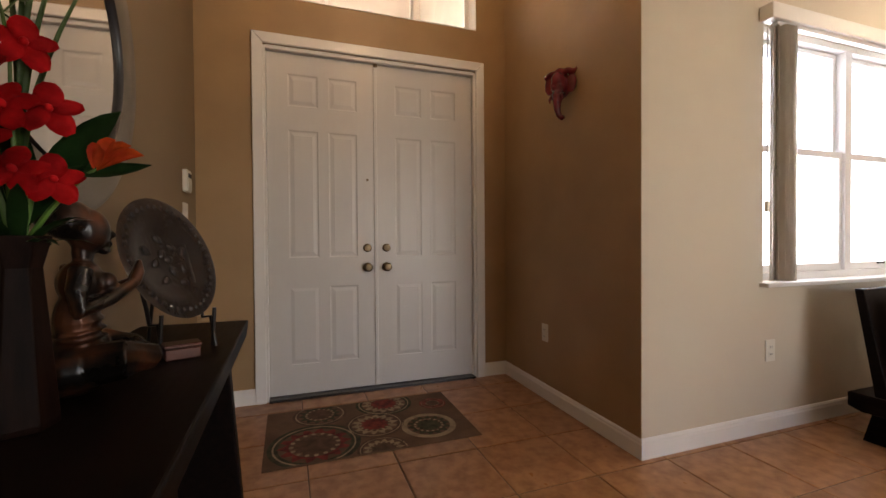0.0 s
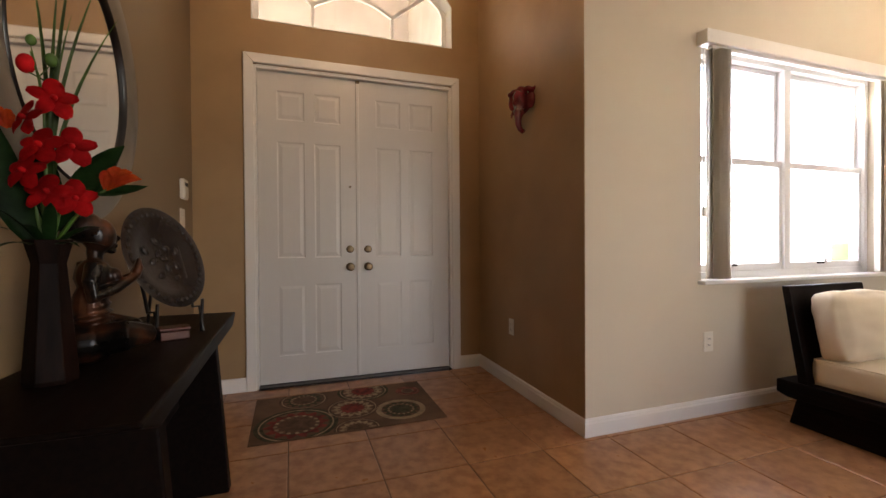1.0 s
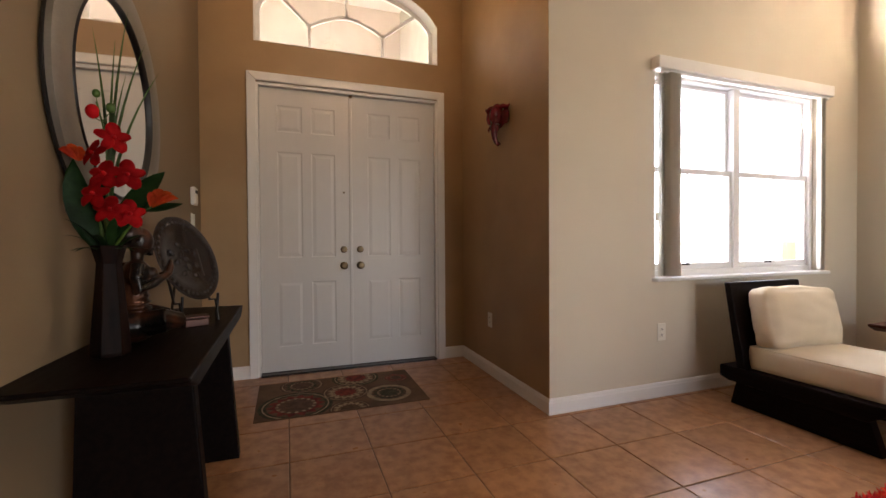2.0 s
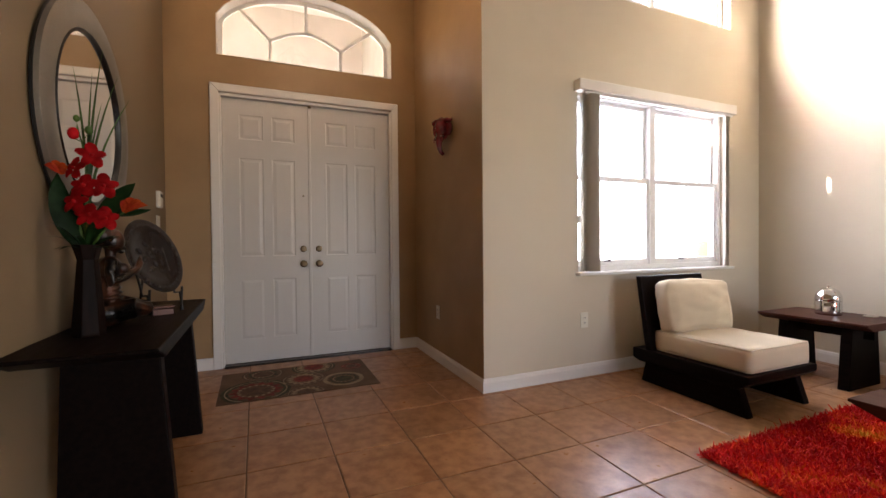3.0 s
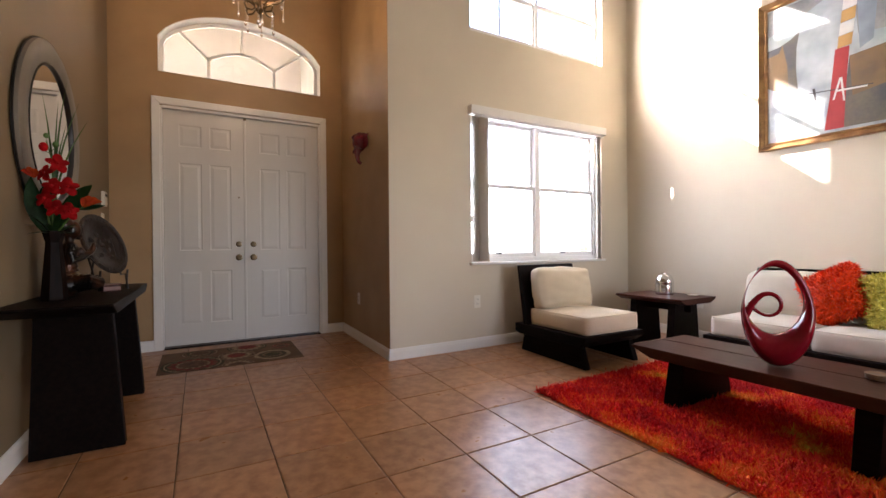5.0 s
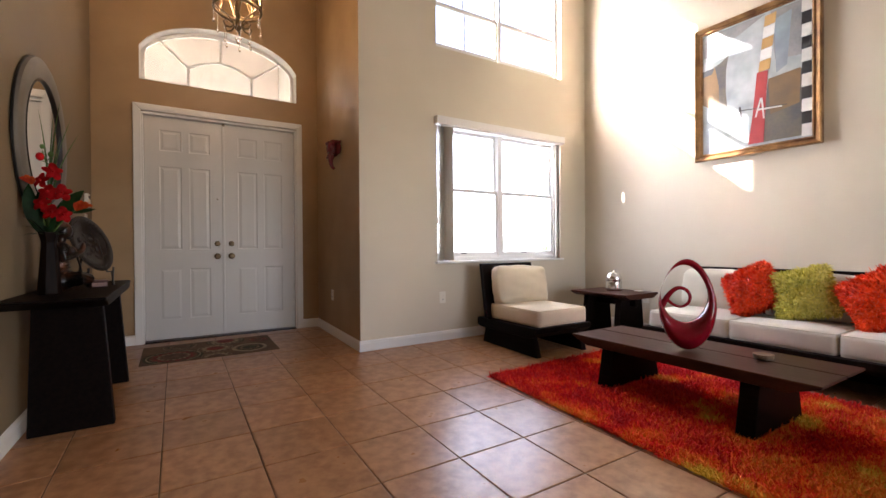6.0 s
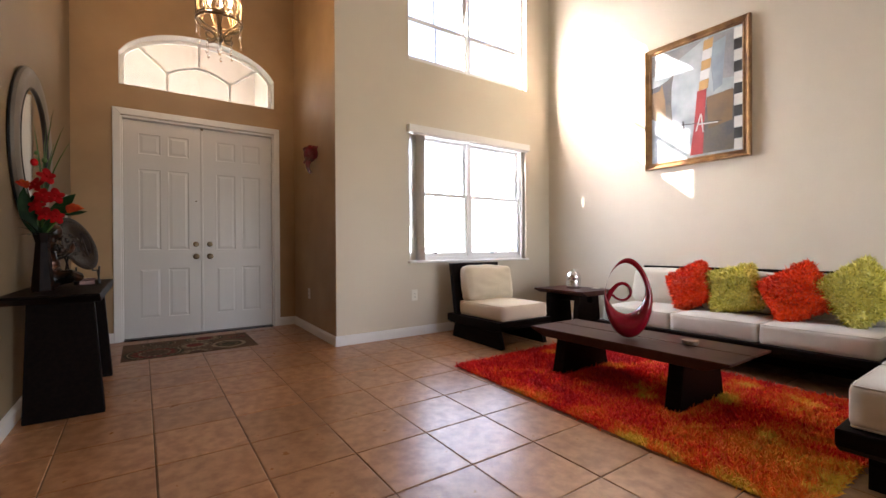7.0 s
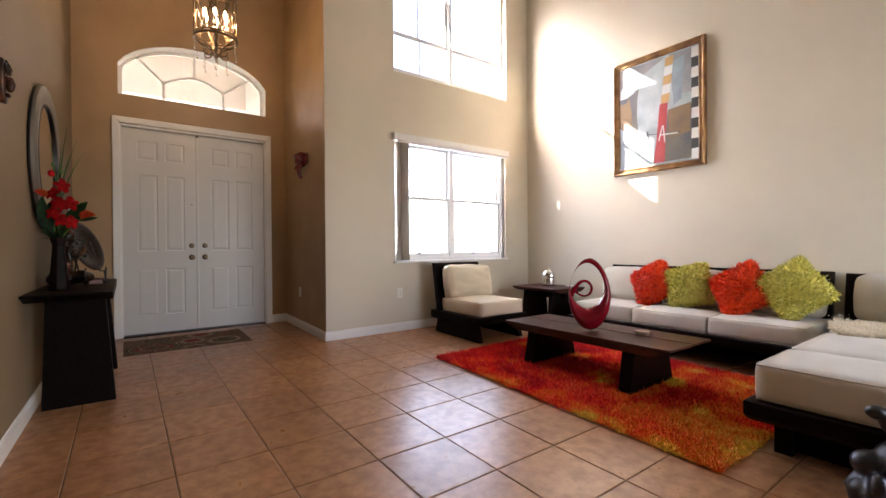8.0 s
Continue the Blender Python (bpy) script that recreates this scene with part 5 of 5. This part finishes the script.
def frame_side(pts_out, pts_in, name):
    bm = bmesh.new()
    # ridge, cove and sight edge between the outer and the inner outline
    steps = [(0.0, 0.0), (0.0, 0.045), (0.12, 0.058), (0.30, 0.050), (0.62, 0.030), (0.82, 0.036), (1.0, 0.026), (1.0, 0.0)]
    ends = []
    for e in (0, 1):
        o, i = Vector(pts_out[e]), Vector(pts_in[e])
        ends.append([bm.verts.new((FX - d, *(o.lerp(i, t)))) for t, d in steps])
    for k in range(len(steps)):
        j = (k + 1) % len(steps)
        bm.faces.new((ends[0][k], ends[0][j], ends[1][j], ends[1][k]))
    bm.faces.new(ends[0]), bm.faces.new(ends[1][::-1])
    part(name, bm, GILT, pic)


FW = 0.068
O4 = [(PY0, PZ0), (PY1, PZ0), (PY1, PZ1), (PY0, PZ1)]
I4 = [(PY0 + FW, PZ0 + FW), (PY1 - FW, PZ0 + FW), (PY1 - FW, PZ1 - FW), (PY0 + FW, PZ1 - FW)]
for k in range(4):
    j = (k + 1) % 4
    frame_side((O4[k], O4[j]), (I4[k], I4[j]), "frame_side")
bm = bmesh.new()
box(bm, FX - 0.020, FX - 0.001, I4[0][0] - 0.01, I4[1][0] + 0.01, I4[0][1] - 0.01, I4[2][1] + 0.01)
PAINTS = {k: material("oil_" + k, c, 0.5, vary=0.12, scale=5, fine=40, bump=0.3, depth=0.002, second=s, mix=0.85) for k, c, s in (
    ("pale", (0.46, 0.51, 0.52), (0.22, 0.26, 0.29)), ("grey", (0.20, 0.21, 0.22), (0.30, 0.30, 0.28)), ("ochre", (0.22, 0.13, 0.05), (0.12, 0.085, 0.05)), ("slate", (0.07, 0.075, 0.08), (0.14, 0.12, 0.08)),
    ("red", (0.38, 0.03, 0.03), (0.28, 0.02, 0.025)), ("amber", (0.50, 0.30, 0.09), (0.40, 0.24, 0.08)), ("white", (0.66, 0.66, 0.62), (0.55, 0.56, 0.54)), ("black", (0.025, 0.025, 0.028), (0.05, 0.05, 0.05)), ("blue", (0.26, 0.33, 0.38), (0.16, 0.19, 0.22)))}
canvas = part("canvas", bm, PAINTS["pale"], pic, "pale blue-grey painted canvas")
CW, CH = PY1 - PY0 - 2 * FW, PZ1 - PZ0 - 2 * FW


def daub(tint, pts, layer):
    """A flat painted shape on the canvas; pts run right and up from 0 to 1."""
    bm = bmesh.new()
    prism(bm, [(PY1 - FW - u * CW, PZ0 + FW + v * CH) for u, v in pts], "x", FX - 0.0205 - 0.0006 * layer, FX - 0.0195)
    part("paint_patch", bm, PAINTS[tint], canvas)


daub("grey", [(0, 0.99), (0, 0.80), (0.25, 0.86), (0.45, 0.93), (0.62, 0.99)], 1)
daub("grey", [(0.66, 0.99), (0.70, 0.62), (0.92, 0.60), (0.92, 0.99)], 1)
daub("blue", [(0.69, 0.92), (0.71, 0.52), (0.80, 0.56), (0.84, 0.95)], 2)
daub("ochre", [(0, 0.70), (0.10, 0.705), (0.19, 0.73), (0.27, 0.77), (0.245, 0.66), (0.24, 0.50), (0.26, 0.30), (0.16, 0.33), (0, 0.42)], 2)
daub("slate", [(0.13, 0.713), (0.19, 0.73), (0.27, 0.77), (0.245, 0.66), (0.24, 0.50), (0.26, 0.30), (0.18, 0.325), (0.17, 0.55)], 3)
daub("slate", [(0, 0.70), (0.10, 0.705), (0.13, 0.713), (0.10, 0.66), (0, 0.65)], 3)
daub("slate", [(0.64, 0.49), (0.92, 0.50), (0.92, 0.02), (0.48, 0.02), (0.60, 0.20)], 1)
daub("ochre", [(0.64, 0.49), (0.91, 0.51), (0.90, 0.26), (0.66, 0.22)], 2)
daub("red", [(0.54, 0.56), (0.64, 0.56), (0.62, 0.34), (0.60, 0.02), (0.46, 0.02), (0.50, 0.24)], 3)
for k in range(5):
    z = 0.56 + 0.083 * k
    daub(("amber", "white")[k % 2], [(0.555 + 0.012 * k, z), (0.655 + 0.012 * k, z + 0.006), (0.665 + 0.012 * k, z + 0.085), (0.565 + 0.012 * k, z + 0.079)], 4)
for k in range(11):
    daub(("white", "black")[k % 2], [(0.915, 0.01 + 0.089 * k), (0.995, 0.01 + 0.089 * k), (0.995, 0.095 + 0.089 * k), (0.92, 0.095 + 0.089 * k)], 3)
for pts in ([(0.27, 0.305), (0.80, 0.265), (0.80, 0.27), (0.27, 0.312)], [(0.37, 0.33), (0.39, 0.33), (0.40, 0.24), (0.385, 0.24)]):
    daub("black", pts, 5)
for pts in ([(0.52, 0.22), (0.535, 0.22), (0.585, 0.36), (0.57, 0.36)], [(0.575, 0.36), (0.59, 0.36), (0.61, 0.20), (0.597, 0.20)], [(0.54, 0.27), (0.76, 0.258), (0.76, 0.268), (0.54, 0.282)]):
    daub("white", pts, 6)

# dark sculpture on the floor beside the chaise
bm = bmesh.new()
Q = Vector((2.07, -2.655, fz(2.07, -2.655)))
for p, rr in (((0, 0, 0.05), (0.12, 0.13, 0.05)), ((0.02, 0, 0.15), (0.085, 0.09, 0.11)), ((0.03, -0.04, 0.27), (0.10, 0.10, 0.07)), ((-0.02, 0.06, 0.24), (0.06, 0.06, 0.05)), ((-0.06, 0.07, 0.13), (0.05, 0.05, 0.06)), ((0.05, -0.05, 0.36), (0.06, 0.07, 0.06))):
    blob(bm, Q + Vector(p), rr, None, 16, 12)
for k in range(7):
    a = k * 0.9
    tube(bm, [Q + Vector((0.07 * math.cos(a), 0.07 * math.sin(a), 0.02)), Q + Vector((0.12 * math.cos(a), 0.12 * math.sin(a), 0.14)), Q + Vector((0.05 * math.cos(a), 0.05 * math.sin(a), 0.26))], 0.02, 8)
for p, rr in (((0.06, 0.0, 0.40), (0.045, 0.05, 0.06)), ((0.03, 0.05, 0.43), (0.03, 0.035, 0.028)), ((0.07, -0.03, 0.455), (0.04, 0.04, 0.03)), ((-0.10, 0.02, 0.19), (0.035, 0.03, 0.05)), ((-0.07, -0.03, 0.30), (0.04, 0.035, 0.035))):
    blob(bm, Q + Vector(p), rr, None, 14, 10)
sc = tagged(part("floor_sculpture", bm, INK), "glossy blue-black sculpture standing on the tiles by the chaise", "sculpture")
fuse = sc.modifiers.new("fuse", "REMESH")
fuse.mode, fuse.voxel_size, fuse.use_smooth_shade = "VOXEL", 0.009, True

# ---- floor tiles ----
P = 0.4155
bm = bmesh.new()
h, e = P / 2 - 0.0028, 0.004
top = [bm.verts.new((x, y, 0)) for x, y in ((-h + e, -h + e), (h - e, -h + e), (h - e, h - e), (-h + e, h - e))]
rim_ = [bm.verts.new((x, y, -0.0022)) for x, y in ((-h, -h), (h, -h), (h, h), (-h, h))]
foot_ = [bm.verts.new((x, y, -0.012)) for x, y in ((-h, -h), (h, -h), (h, h), (-h, h))]
bm.faces.new(top)
for k in range(4):
    j = (k + 1) % 4
    bm.faces.new((rim_[k], rim_[j], top[j], top[k])), bm.faces.new((foot_[k], foot_[j], rim_[j], rim_[k]))
bmesh.ops.recalc_face_normals(bm, faces=bm.faces[:])
tile_mesh = bpy.data.meshes.new("tile")
bm.to_mesh(tile_mesh)
bm.free()
tile_mesh.materials.append(TILE)
rnd = random.Random(4)
for i in range(-2, 12):
    for j in range(-14, 7):
        x, y = -0.0955 + P * (i + 0.5), 0.21 + P * (j + 0.5)
        if y > FRONT_Y + 0.25 and x > ENTRY_X + 0.25:
            continue
        ob = new("tile", tile_mesh)
        ob.matrix_world = pose(x, y, fz(x, y) + rnd.uniform(-0.0004, 0.0004), math.degrees(0.021), -math.degrees(0.003), 0) @ pose(0, 0, 0, 0, 0, 90 * rnd.randrange(4))
        ob.parent = floor
